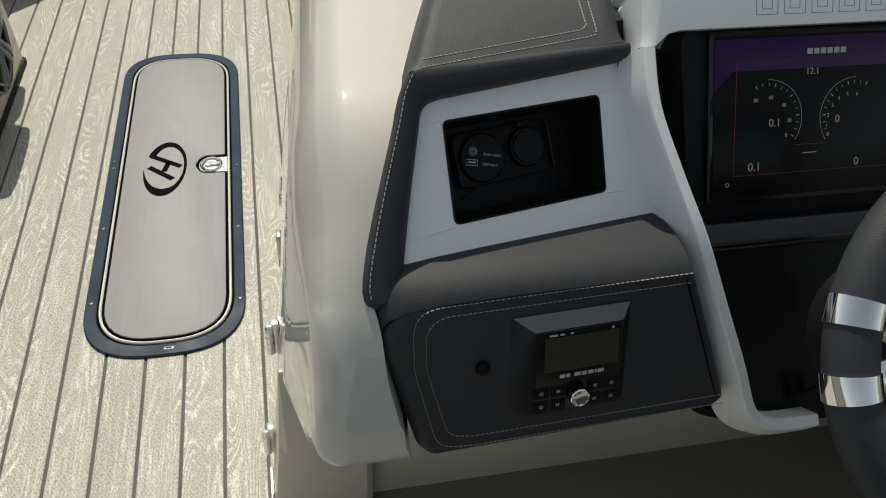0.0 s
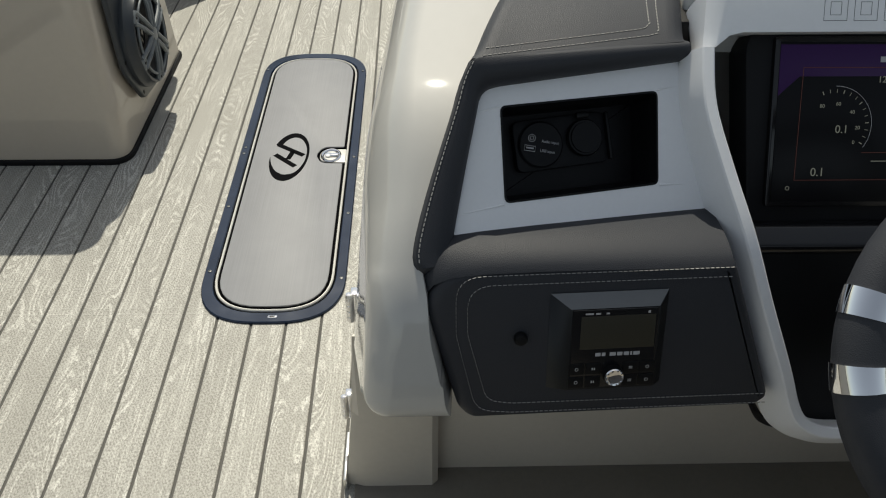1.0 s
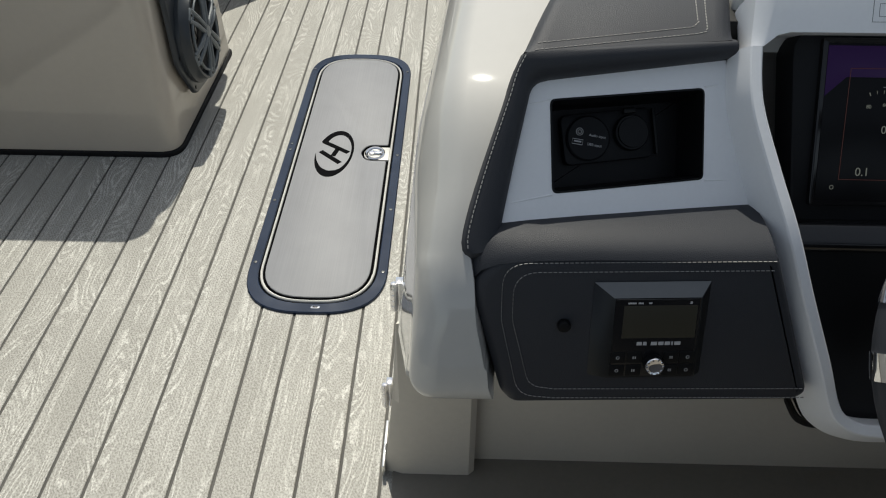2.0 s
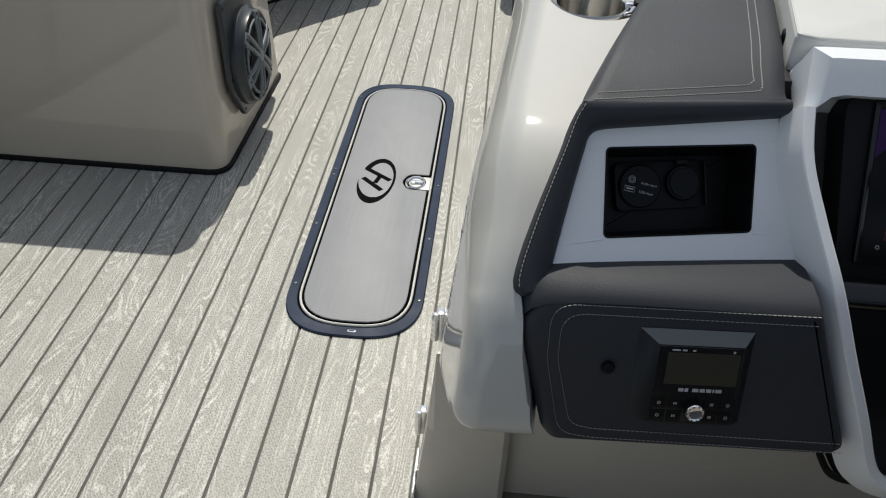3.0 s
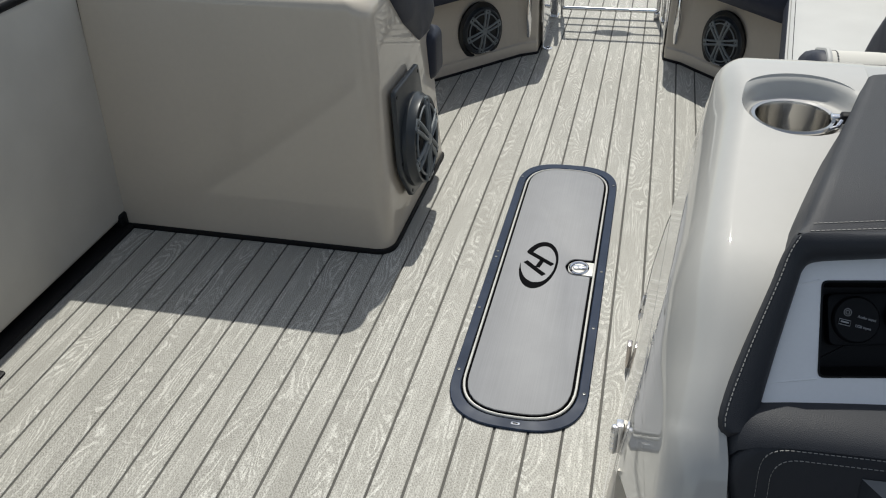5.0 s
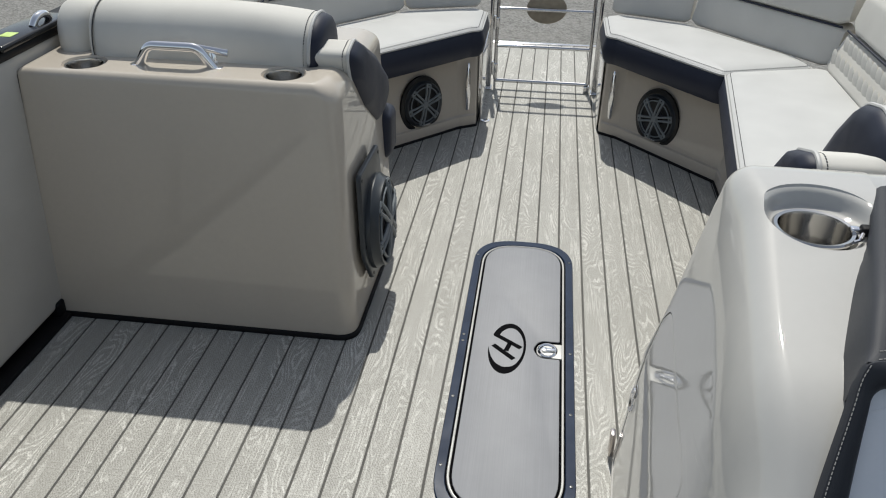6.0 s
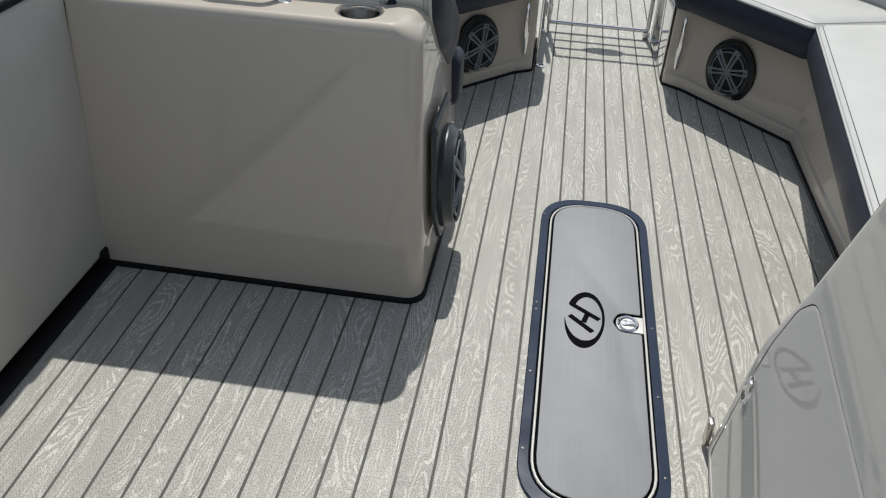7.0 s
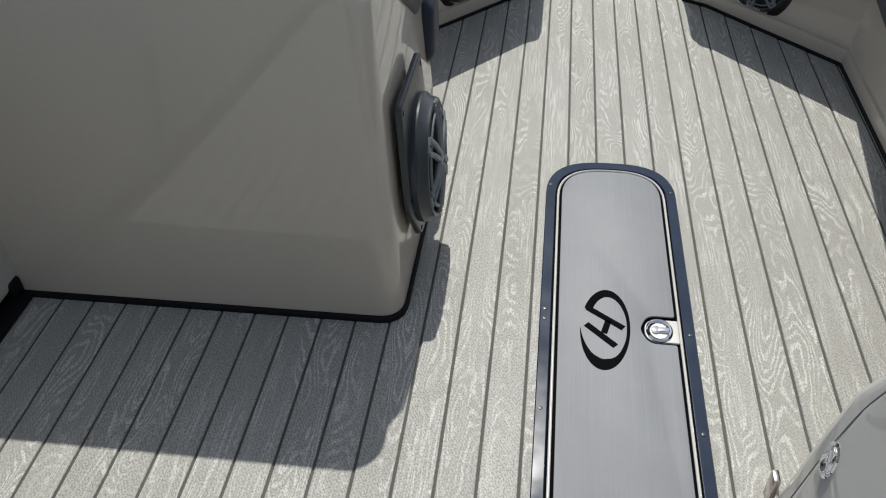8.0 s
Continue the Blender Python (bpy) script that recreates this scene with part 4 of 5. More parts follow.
def build_console():
    e = thing("helm_console", "cream gelcoat helm console with black padded dashboard", "console", at=(0.6, -0.9, 0))
    front = [(-0.374, 0.0), (-0.396, 0.26), (-0.414, 0.37), (-0.482, 0.54), (-0.552, 0.79), (-0.572, 0.866)]
    side = front + [(-0.690, 0.866), (-1.085, 0.791), (-1.190, 0.706), (-1.246, 0.642), (-1.278, 0.560), (-1.290, 0.510), (-1.225, 0.480), (-1.07, 0.395), (-0.965, 0.30), (-0.937, 0.20), (-0.937, 0.0)]
    core = front + [(-0.90, 0.838), (-1.00, 0.790), (-1.12, 0.665), (-1.15, 0.652), (-1.205, 0.57), (-1.20, 0.518), (-1.17, 0.497), (-1.06, 0.46), (-0.965, 0.40), (-0.937, 0.25), (-0.937, 0.0)]
    rr = [0, 0.30, 0.06, 0.30, 0.20, 0.05, 0.40, 0.26, 0.50, 0.40, 0.05, 0.03, 0.08, 0.12, 0.08, 0.05, 0]
    deep = front + [(-0.80, 0.838), (-0.86, 0.80), (-0.90, 0.70), (-0.92, 0.65), (-0.93, 0.57), (-0.932, 0.53), (-0.934, 0.50), (-0.935, 0.46), (-0.936, 0.40), (-0.937, 0.25), (-0.937, 0.0)]
    df = [tuple(p) for p in fillet(deep, [0, 0.30, 0.06, 0.30, 0.20, 0.05, 0.10, 0.08, 0.03, 0.04, 0.03, 0.03, 0.08, 0.12, 0.08, 0.05, 0], 6)]
    so, co = fillet([(y, z) for y, z in side], rr, 6), fillet([(y, z) for y, z in core], rr, 6)
    assert len(so) == len(co)
    def ease(t):
        t = min(1.0, max(0.0, t))
        return t * t * (3 - 2 * t)
    def bevel_at(y, z):
        """How far the edge rounding reaches down the side, and how far inwards."""
        if y > -0.60 and z < 0.80:
            return 0.035, 0.035
        if z < 0.505 and y > -1.235:
            return 0.010, 0.010
        if y < -1.22 and z < 0.60:
            return 0.030, 0.030
        f = ease((-0.60 - y) / 0.14) * ease((y + 1.24) / 0.12)
        return 0.040 + 0.080 * f, 0.040 + 0.012 * f
    def dense(poly):
        out = []
        for i, p in enumerate(poly):
            q = poly[(i + 1) % len(poly)]
            k = 5 if (Vector(so[i]) - Vector(so[(i + 1) % len(so)])).length > 0.03 and i < len(poly) - 1 else 1
            out += [tuple(Vector(p).lerp(Vector(q), s / k)) for s in range(k)]
        return out
    def eased(v, n):
        for _ in range(n):
            v = [(v[i - 1] + 2 * v[i] + v[(i + 1) % len(v)]) / 4 for i in range(len(v))]
        return v
    flat = dense(so)
    def skin(y, z):
        stern = 0.216 + 0.100 * z
        bow = 0.2685 + 0.07 * z + 0.035 * (math.hypot(z - 0.36, 0.018) + z - 0.36)
        g = min(1.0, max(0.0, (y + 1.07) / 0.65))
        return stern + (bow - stern) * g + 0.09 * max(0.0, -1.0 - y)
    rings, K = [], 10
    drop, into = (eased([bevel_at(*p)[n] for p in flat], 4) for n in (0, 1))
    belly = inset(flat, drop)
    for k in (0.92, 0.75, 0.58, 0.44, 0.32, 0.22, 0.14, 0.07):
        pts = [(y + (-0.85 - y) * k, z + (0.58 - z) * k) for y, z in belly]
        rings.append([(skin(y, z), y, z) for y, z in pts])
    for k in range(K, -1, -1):
        a = k / K * math.pi / 2
        q = inset(flat, [r * (1 - math.cos(a)) for r in drop])
        rings.append([(skin(y, z) + into[i] * (1 - math.sin(a)), y, z) for i, (y, z) in enumerate(q)])
    cf = dense(co)
    under = ((-1.225, 0.356), (-1.195, 0.362), (-1.15, 0.378), (-1.094, 0.407), (-1.058, 0.430), (-0.95, 0.475), (-0.87, 0.545), (-0.30, 0.560))
    def step_at(y, z):
        if z < 0.66 or y < -1.225:
            return float(np.interp(z, (0.50, 0.62), (0.393, 0.366)))
        return float(np.interp(y, [k[0] for k in under], [k[1] for k in under]))
    step = eased([step_at(y, z) for y, z in flat], 3)
    rings.append([(step[i], y, z) for i, (y, z) in enumerate(flat)])
    rings.append([(step[i] + 0.006, y, z) for i, (y, z) in enumerate(cf)])
    rings.append([(0.700, y, z) for y, z in cf])
    deep_line = dense(resample(df, len(co)))
    rings.append([(0.706, y, z) for y, z in deep_line])
    rings.append([(1.32, y, z) for y, z in deep_line])
    bm = new_bm()
    loft(bm, rings)
    shell = part("shell", bm, GELCOAT, e, "glossy cream moulded shell")
    # the side door in its sunk opening, with a flush pull
    edge = [(-0.425, 0.03), (-0.448, 0.25), (-0.472, 0.39), (-0.500, 0.49), (-0.548, 0.545), (-0.985, 0.545), (-0.928, 0.33), (-0.922, 0.03)]
    edge = [tuple(p) for p in fillet(edge, [0.02, 0.3, 0.3, 0.08, 0.07, 0.02, 0.2, 0.02], 6)]
    hole = inset(edge, -0.0020)
    bm = new_bm()
    loft(bm, [[(0.10, y, z) for y, z in hole], [(skin(y, z) + 0.024, y, z) for y, z in hole]])
    carve(shell, bm)
    mid_y, mid_z = -0.69, 0.285
    def face_x(y, z):
        return skin(y, z) + 0.0004
    rings = [[(skin(y, z) + 0.018, y, z) for y, z in edge]]
    for d, w in ((0.0, 0.0012), (0.0006, 0.0003), (0.002, 0.0)):
        rings.append([(face_x(y, z) + w, y, z) for y, z in inset(edge, d)])
    last = inset(edge, 0.002)
    for k in (0.04, 0.09, 0.15, 0.22, 0.31, 0.42, 0.56, 0.72, 0.88, 0.97):
        rings.append([(face_x(y + (mid_y - y) * k, z + (mid_z - z) * k), y + (mid_y - y) * k, z + (mid_z - z) * k) for y, z in last])
    bm = new_bm()
    loft(bm, rings)
    door = part("side_door", bm, GELCOAT, e, "glossy cream side door, closed")
    py, pz = -0.470, 0.262
    m = frame3((face_x(py, pz) - 0.0005, py, pz), (0, -1, 0), (0.13, 0, 1))
    pull = part("door_pull", lathe(new_bm(), [(0.030, 0.0), (0.030, 0.002), (0.027, 0.004), (0.021, 0.003), (0.018, 0.0005), (0.001, 0.0)], 36, cap1=True), CHROME, door, "polished oval door pull", m=m @ Matrix.Diagonal((0.72, 1.15, 1, 1)))
    part("door_pull_finger", box(new_bm(), -0.006, 0.006, -0.004, 0.024, 0.001, 0.0048, 0.0016, 2), CHROME, door, m=m)
    # sunk dish and cup holder
    cup = (0.443, -0.748)
    bm = lathe(new_bm(), [(0.050, 0.76), (0.056, 0.832), (0.061, 0.8355), (0.066, 0.8365), (0.0695, 0.8385), (0.0725, 0.8430), (0.0755, 0.8500), (0.0785, 0.8570), (0.0815, 0.8610), (0.0865, 0.8640), (0.098, 0.90)], 48, True, True)
    bmesh.ops.transform(bm, matrix=Matrix.Translation((cup[0] + 0.008, cup[1] + 0.006, -0.001)), verts=bm.verts)
    carve(shell, bm)
    c = build_cup(e, (cup[0], cup[1], 0.8375), 0.0500, 0.060, 1.16)
    bm = box(new_bm(), cup[0] + 0.048, cup[0] + 0.066, cup[1] - 0.009, cup[1] + 0.005, 0.838, 0.847, 0.003, 3)
    part("hinge_clip", bm, CHROME, c)
    bm = box(new_bm(), cup[0] + 0.060, cup[0] + 0.080, cup[1] - 0.016, cup[1] + 0.002, 0.838, 0.852, 0.004, 3)
    part("hinge_block", bm, RUBBER, c)
    hook = [Vector((cup[0] + 0.060, cup[1] - 0.020, 0.846)), Vector((cup[0] + 0.054, cup[1] - 0.030, 0.842)), Vector((cup[0] + 0.050, cup[1] - 0.036, 0.843)), Vector((cup[0] + 0.044, cup[1] - 0.037, 0.841))]
    part("hinge_hook", tube(new_bm(), smooth_line(hook, 4), 0.003, 8), CHROME, c)
    # foot of the console and the knee space
    bm = new_bm()
    loft(bm, [[(x + (0.10 * z if k in (0, 7) else 0), y, z) for k, (x, y) in enumerate(((0.224, -1.025), (0.256, -1.035), (0.375, -1.035), (0.385, -1.025), (0.385, -0.93), (0.3, -0.93), (0.256, -0.93), (0.224, -0.94)))] for z in (0.0, 0.2, 0.385)])
    part("column", bm, GELCOAT_INNER, e)
    bm = box(new_bm(), 0.37, 1.32, -1.0, -0.93, 0.0, 0.50, 0.006)
    part("knee_wall", bm, GELCOAT_INNER, e)
    bm = box(new_bm(), 0.385, 1.32, -1.15, -0.98, 0.470, 0.498, 0.006)
    part("soffit", bm, GELCOAT_INNER, e)
    for z in (0.360, 0.118):
        hx = 0.213 + 0.1 * z
        h = part("hinge", box(new_bm(), hx, hx + 0.012, -0.948, -0.930, z - 0.034, z + 0.026, 0.0015), CHROME, e, "polished butt hinge")
        knuckle = [(0.001, z - 0.026)]
        for k in range(4):
            a = z - 0.026 + 0.012 * k
            knuckle += [(0.0055, a), (0.0062, a + 0.001), (0.0062, a + 0.011), (0.0055, a + 0.012)]
        knuckle += [(0.0052, z + 0.023), (0.0065, z + 0.026), (0.0045, z + 0.031), (0.001, z + 0.032)]
        part("hinge_pin", lathe(new_bm(), knuckle, 16, True, True), CHROME, h, m=Matrix.Translation((hx - 0.002, -0.952, 0)))
    part("hinge", box(new_bm(), 0.262, 0.274, -0.390, -0.364, 0.012, 0.080, 0.003), HINGE_STEEL, e, "small steel hinge")
    part("edge_strip", box(new_bm(), 0.220, 0.2265, -1.040, -0.936, 0.001, 0.03, 0.002), BRIGHT_TRIM, e)

    # ---- upper face: silver-grey surround with an open pocket
    poly = [tuple(p) for p in fillet([(-0.082, -0.152), (0.234, -0.168), (0.230, 0.031), (-0.022, 0.026)], [0.004, 0.004, 0.004, 0.022], 5)]
    face = part("face_panel", plate(new_bm(), poly, -0.03, 0.006, 0.003), SILVER_PLASTIC, e, "silver-grey pocket surround", m=FACE)
    hole = [tuple(p) for p in fillet([(-0.0105, -0.102), (0.170, -0.105), (0.1825, -0.002), (-0.0015, 0.0018)], 0.006, 4)]
    bm = new_bm()
    loft(bm, [[(x, y, -0.06) for x, y in hole], [(x, y, 0.03) for x, y in hole]])
    bmesh.ops.transform(bm, matrix=FACE, verts=bm.verts)
    carve(face, bm)
    bm = new_bm()
    loft(bm, [[(x, y, 0.0065) for x, y in inset(hole, -0.0012)], [(x, y, 0.007) for x, y in inset(hole, 0.001)], [(x, y, -0.002) for x, y in inset(hole, 0.0035)], [(x, y, -0.052) for x, y in inset(hole, 0.006)]], cap0=False, cap1=True)
    cut = new_bm()
    loft(cut, [[(x, y, -0.062) for x, y in inset(hole, -0.006)], [(x, y, 0.05) for x, y in inset(hole, -0.006)]])
    bmesh.ops.transform(cut, matrix=FACE, verts=cut.verts)
    carve(shell, cut)
    pocket = part("pocket", bm, BLACK_PLASTIC, face, "open black storage pocket", m=FACE)
    # raised lines pressed into the surround
    for pts in ([(-0.030, -0.001, 0.0048), (-0.004, 0.003, 0.0058)], [(0.183, 0.0, 0.0058), (0.213, 0.002, 0.0046)], [(-0.064, -0.108, 0.0048), (-0.012, -0.104, 0.0058)], [(0.172, -0.107, 0.0058), (0.205, -0.110, 0.0046)]):
        part("crease", tube(new_bm(), pts, 0.0014, 8), SILVER_PLASTIC, face, m=FACE)
    # sockets on the pocket's floor
    back = FACE @ Matrix.Translation((0, 0, -0.0515))
    base = [tuple(p) for p in fillet([(0.022, -0.072), (0.136, -0.072), (0.136, -0.012), (0.022, -0.012)], 0.01, 4)]
    part("socket_plate", plate(new_bm(), base, 0, 0.012, 0.002), BLACK_SATIN, pocket, m=back)
    part("socket_cover", lathe(new_bm(), [(0.027, 0.011), (0.027, 0.015), (0.025, 0.017), (0.001, 0.0175)], 36, cap1=True), BLACK_SATIN, pocket, m=back @ Matrix.Translation((0.0525, -0.0425, 0)))
    sock = part("power_socket", lathe(new_bm(), [(0.024, 0.011), (0.024, 0.017), (0.0225, 0.019), (0.020, 0.019), (0.0195, 0.021), (0.001, 0.0215)], 36, cap1=True), BLACK_PLASTIC, pocket, m=back @ Matrix.Translation((0.1065, -0.041, 0)) @ Matrix.Diagonal((0.9, 0.9, 1, 1)))
    part("cap_tab", box(new_bm(), 0.099, 0.115, -0.018, -0.011, 0.012, 0.019, 0.002), BLACK_PLASTIC, pocket, m=back)
    part("rib", box(new_bm(), 0.1345, 0.139, -0.070, -0.014, 0.010, 0.018, 0.0015), BLACK_PLASTIC, pocket, m=back)
    tilt = Matrix.Rotation(radians(-15), 4, "Z")
    lab = back @ Matrix.Translation((0.0, 0.0, 0.0178)) @ Matrix.Translation((0.050, -0.0430, 0)) @ tilt
    writing("audio_label", "Audio input", 0.0044, lab @ Matrix.Translation((0.0125, 0.005, 0)), GREY_PAINT, pocket)
    writing("usb_label", "USB input", 0.0044, lab @ Matrix.Translation((0.0105, -0.006, 0)), GREY_PAINT, pocket)
    for r in (0.0042, 0.0022):
        part("jack_mark", tube(new_bm(), [(r * math.cos(a / 12 * math.pi), r * math.sin(a / 12 * math.pi), 0) for a in range(24)], 0.0004, 6, True), GREY_PAINT, pocket, m=lab @ Matrix.Translation((-0.010, 0.007, 0)))
    part("port_mark", tube(new_bm(), [(-0.0065, -0.003, 0), (0.0065, -0.003, 0), (0.0065, 0.003, 0), (-0.0065, 0.003, 0)], 0.0005, 6, True), GREY_PAINT, pocket, m=lab @ Matrix.Translation((-0.011, -0.005, 0)))
    part("port_tongue", box(new_bm(), -0.0045, 0.0045, -0.0006, 0.0012, -0.0002, 0.0005), GREY_PAINT, pocket, m=lab @ Matrix.Translation((-0.011, -0.005, 0)))

    # ---- upper pad: a brow over the face with a leg down its outer side
    def F(u, v, w):
        return FACE @ Vector((u, v, w))
    inner = [(-0.083, -0.160), (-0.079, -0.148), (-0.054, -0.072), (-0.0285, 0.0), (-0.0245, 0.011), (-0.018, 0.019), (-0.006, 0.023), (0.03, 0.0245), (0.219, 0.0285)]
    outer = [(-0.114, -0.166), (-0.121, -0.142), (-0.096, -0.078), (-0.056, 0.006), (-0.047, 0.027), (-0.037, 0.046), (-0.026, 0.0555), (0.015, 0.0545), (0.219, 0.047)]
    inner = smooth_line([Vector((*p, 0)) for p in inner], 4)
    outer = smooth_line([Vector((*p, 0)) for p in outer], 4)
    def blend(q):
        f = min(1.0, max(0.0, (q.x + 0.046) / 0.022))
        return f * f * (3 - 2 * f)
    leg = [(0.0, -0.03), (0.0, 0.005), (0.05, 0.011), (0.2, 0.017), (0.45, 0.021), (0.7, 0.0225), (0.88, 0.022), (0.96, 0.0205), (1.0, 0.016), (0.95, 0.004), (0.70, -0.020), (0.50, -0.048)]
    brow = [(0.0, -0.03), (0.0, 0.005), (0.05, 0.014), (0.2, 0.022), (0.42, 0.0265), (0.65, 0.0280), (0.85, 0.0272), (0.95, 0.0255), (1.04, 0.0228), (1.2, 0.014), (1.35, -0.005), (1.4, -0.04)]
    rings = []
    for i, (p, q) in enumerate(zip(inner, outer)):
        k = 1.0 if i > 1 else (0.5, 0.85)[i]
        g, g2 = blend(q), min(1.0, max(0.0, (q.x - 0.02) / 0.05))
        rings.append([tuple(FACE @ (p.lerp(q, a + (c - a) * (g if n < 8 else g2)) + Vector((0, 0, (w + (h - w) * (g if n < 8 else g2)) * (k if w > 0 else 1))))) for n, ((a, w), (c, h)) in enumerate(zip(leg, brow))])
        c = Vector(rings[-1][8])
        for n, d in ((9, (-0.0035, 0.001, -0.010)), (10, (-0.008 * g + 0.004 * (1 - g), 0.002, -0.030)), (11, (-0.010 * g + 0.014 * (1 - g), 0.003, -0.060))):
            rings[-1][n] = tuple((c + Vector(d)).lerp(Vector(rings[-1][n]), g2))
    bm = new_bm()
    loft(bm, rings, closed=False, cap0=True, cap1=True)
    top = part("upper_pad", bm, LEATHER_BLACK, e, "grained black upper pad with double stitching")
    L0, R0 = F(-0.030, 0.0545, 0.0215), F(0.217, 0.0470, 0.0255)
    def ends(y):
        return Vector((L0.x - 0.001 + 0.315 * y, L0.y + y, 0.0)), Vector((R0.x - 0.004 + 0.165 * y, R0.y + y, 0.0))
    def height(f, y):
        s = min(1.0, max(0.0, y) / 0.15)
        s = s * (2 - s)
        return (L0.z + (R0.z - L0.z) * f) * (1 - s) + 0.8700 * s
    rows = []
    for s in range(23):
        y = 0.42 * (s / 22) ** 1.4
        left, right = ends(y)
        n, row = 20, []
        for k in range(n + 1):
            f = 0.5 - 0.5 * math.cos(math.pi * k / n)
            p = left.lerp(right, f)
            edge = min(f, 1 - f) * (right - left).length
            row.append((p.x, p.y, height(f, y) - 0.008 * max(0.0, 1 - edge / 0.014) ** 2.2 * min(1.0, y / 0.02)))
        rows.append(row)
    flare = [min(1.0, (r[0][1] - rows[0][0][1]) / 0.07) - 3.0 * min(1.0, max(0.0, (r[0][1] + 0.86) / 0.10)) for r in rows]
    rows = [[(r[0][0] - 0.010 - 0.009 * f, r[0][1], r[0][2] - 0.060), (r[0][0] - 0.0085 - 0.0055 * f, r[0][1], r[0][2] - 0.036), (r[0][0] - 0.0035 - 0.001 * f, r[0][1], r[0][2] - 0.009)] + r + [(r[-1][0] - 0.001, r[-1][1], r[-1][2] - 0.05)] for r, f in zip(rows, flare)]
    rows.append([(x, y + 0.010, z - 0.06) for x, y, z in rows[-1]])
    bm = new_bm()
    loft(bm, rows, closed=False, cap0=False, cap1=False)
    part("top_sheet", bm, LEATHER_BLACK, top)
    part("seam", stitches([tuple(FACE @ (p.lerp(q, 0.90) + Vector((0, 0, 0.0222 + 0.0048 * blend(q))))) for p, q in list(zip(inner, outer))[3:24]], 0.0056, 0.0038, 0.0004), THREAD, top)
    # double stitching over the brow and along the pad
    def sheet(u, y):
        """A place on the top sheet: u metres from its left edge, y metres in."""
        left, right = ends(y)
        f = u / (right - left).length
        p = left.lerp(right, f)
        return (p.x, p.y, height(f, y) + 0.0006)
    def wide(y):
        left, right = ends(y)
        return (right - left).length
    for dv in (0.0, 0.0115):
        edge = 0.033 + dv
        last = wide(dv) - edge
        pts = [sheet(u, 0.002 + dv + 0.012 * u / last) for u in (0.012, 0.05, 0.10, 0.15, last - 0.012)]
        pts += [sheet(last - 0.004, 0.015 + dv), sheet(last - 0.0005, 0.021 + dv)]
        pts += [sheet(wide(dv + 0.021 + 0.04 * s) - edge, dv + 0.021 + 0.04 * s) for s in range(1, 9)]
        part("seam", stitches(pts, 0.0056, 0.0038, 0.00042), THREAD, top)

    # ---- lower pad with the stereo
    poly = [(-0.012, 0.012), (0.002, -0.005), (0.340, -0.008), (0.356, 0.003), (0.296, 0.172), (0.290, 0.186), (-0.022, 0.188), (-0.049, 0.150)]
    q = [tuple(p) for p in fillet(poly, [0.02, 0.02, 0.014, 0.014, 0.03, 0.01, 0.035, 0.08], 6)]
    bm = new_bm()
    rings = [[(x, y, -0.10) for x, y in q], [(x, y, -0.012) for x, y in q]]
    for s in range(1, 6):
        a = s / 5 * math.pi / 2
        rings.append([(x, y, -0.012 + 0.013 * math.sin(a)) for x, y in inset(q, 0.014 * (1 - math.cos(a)))])
    loft(bm, rings)
    pad = part("lower_pad", bm, LEATHER_BLACK, e, "grained black lower pad with double stitching", m=PAD)
    bm = new_bm()
    lr = []
    cols = [(-0.0495, 0.140, -0.016, 0.054), (-0.046, 0.156, -0.010, 0.059), (-0.037, 0.170, -0.004, 0.063), (-0.018, 0.179, 0.0, 0.066), (0.02, 0.1825, 0.0014, 0.070), (0.08, 0.183, 0.0016, 0.076), (0.14, 0.182, 0.0016, 0.086), (0.22, 0.180, 0.0014, 0.098), (0.288, 0.178, 0.0, 0.112)]
    for s in range(13):
        t = s / 12
        lr.append([tuple(PAD @ Vector((u, y + (0.214 - y) * math.sin(t * 1.5708) ** 0.85, w - deep * t ** 1.35))) for u, y, w, deep in cols])
    loft(bm, lr, closed=False, cap0=False, cap1=False)
    part("ledge_pad", bm, LEATHER_BLACK, pad)
    def outline(d):
        raw = [(0.349 - d * 0.3, 0.000 + d), (0.05, 0.005 + d), (0.008 + d, 0.010 + d), (-0.014 + d, 0.11), (-0.014 + d, 0.1805 - d * 0.9), (0.286, 0.179 - d * 0.9)]
        return [(x, y, 0.0016) for x, y in [tuple(p) for p in fillet(raw, [0, 0.05, 0.03, 0.06, 0.030, 0], 7, False)]]
    for d in (0.0, 0.0125):
        part("seam", stitches([tuple(PAD @ Vector(p)) for p in outline(d)], 0.0056, 0.0038, 0.00042), THREAD, pad)
    part("pin", lathe(new_bm(), [(0.0075, 0.0), (0.0078, 0.006), (0.006, 0.009), (0.001, 0.0098)], 20, cap1=True), BLACK_PLASTIC, e, "small black push pin", m=PAD @ Matrix.Translation((0.0567, 0.1035, 0.0)))
    build_stereo(e)
    build_dash(e)
    return e


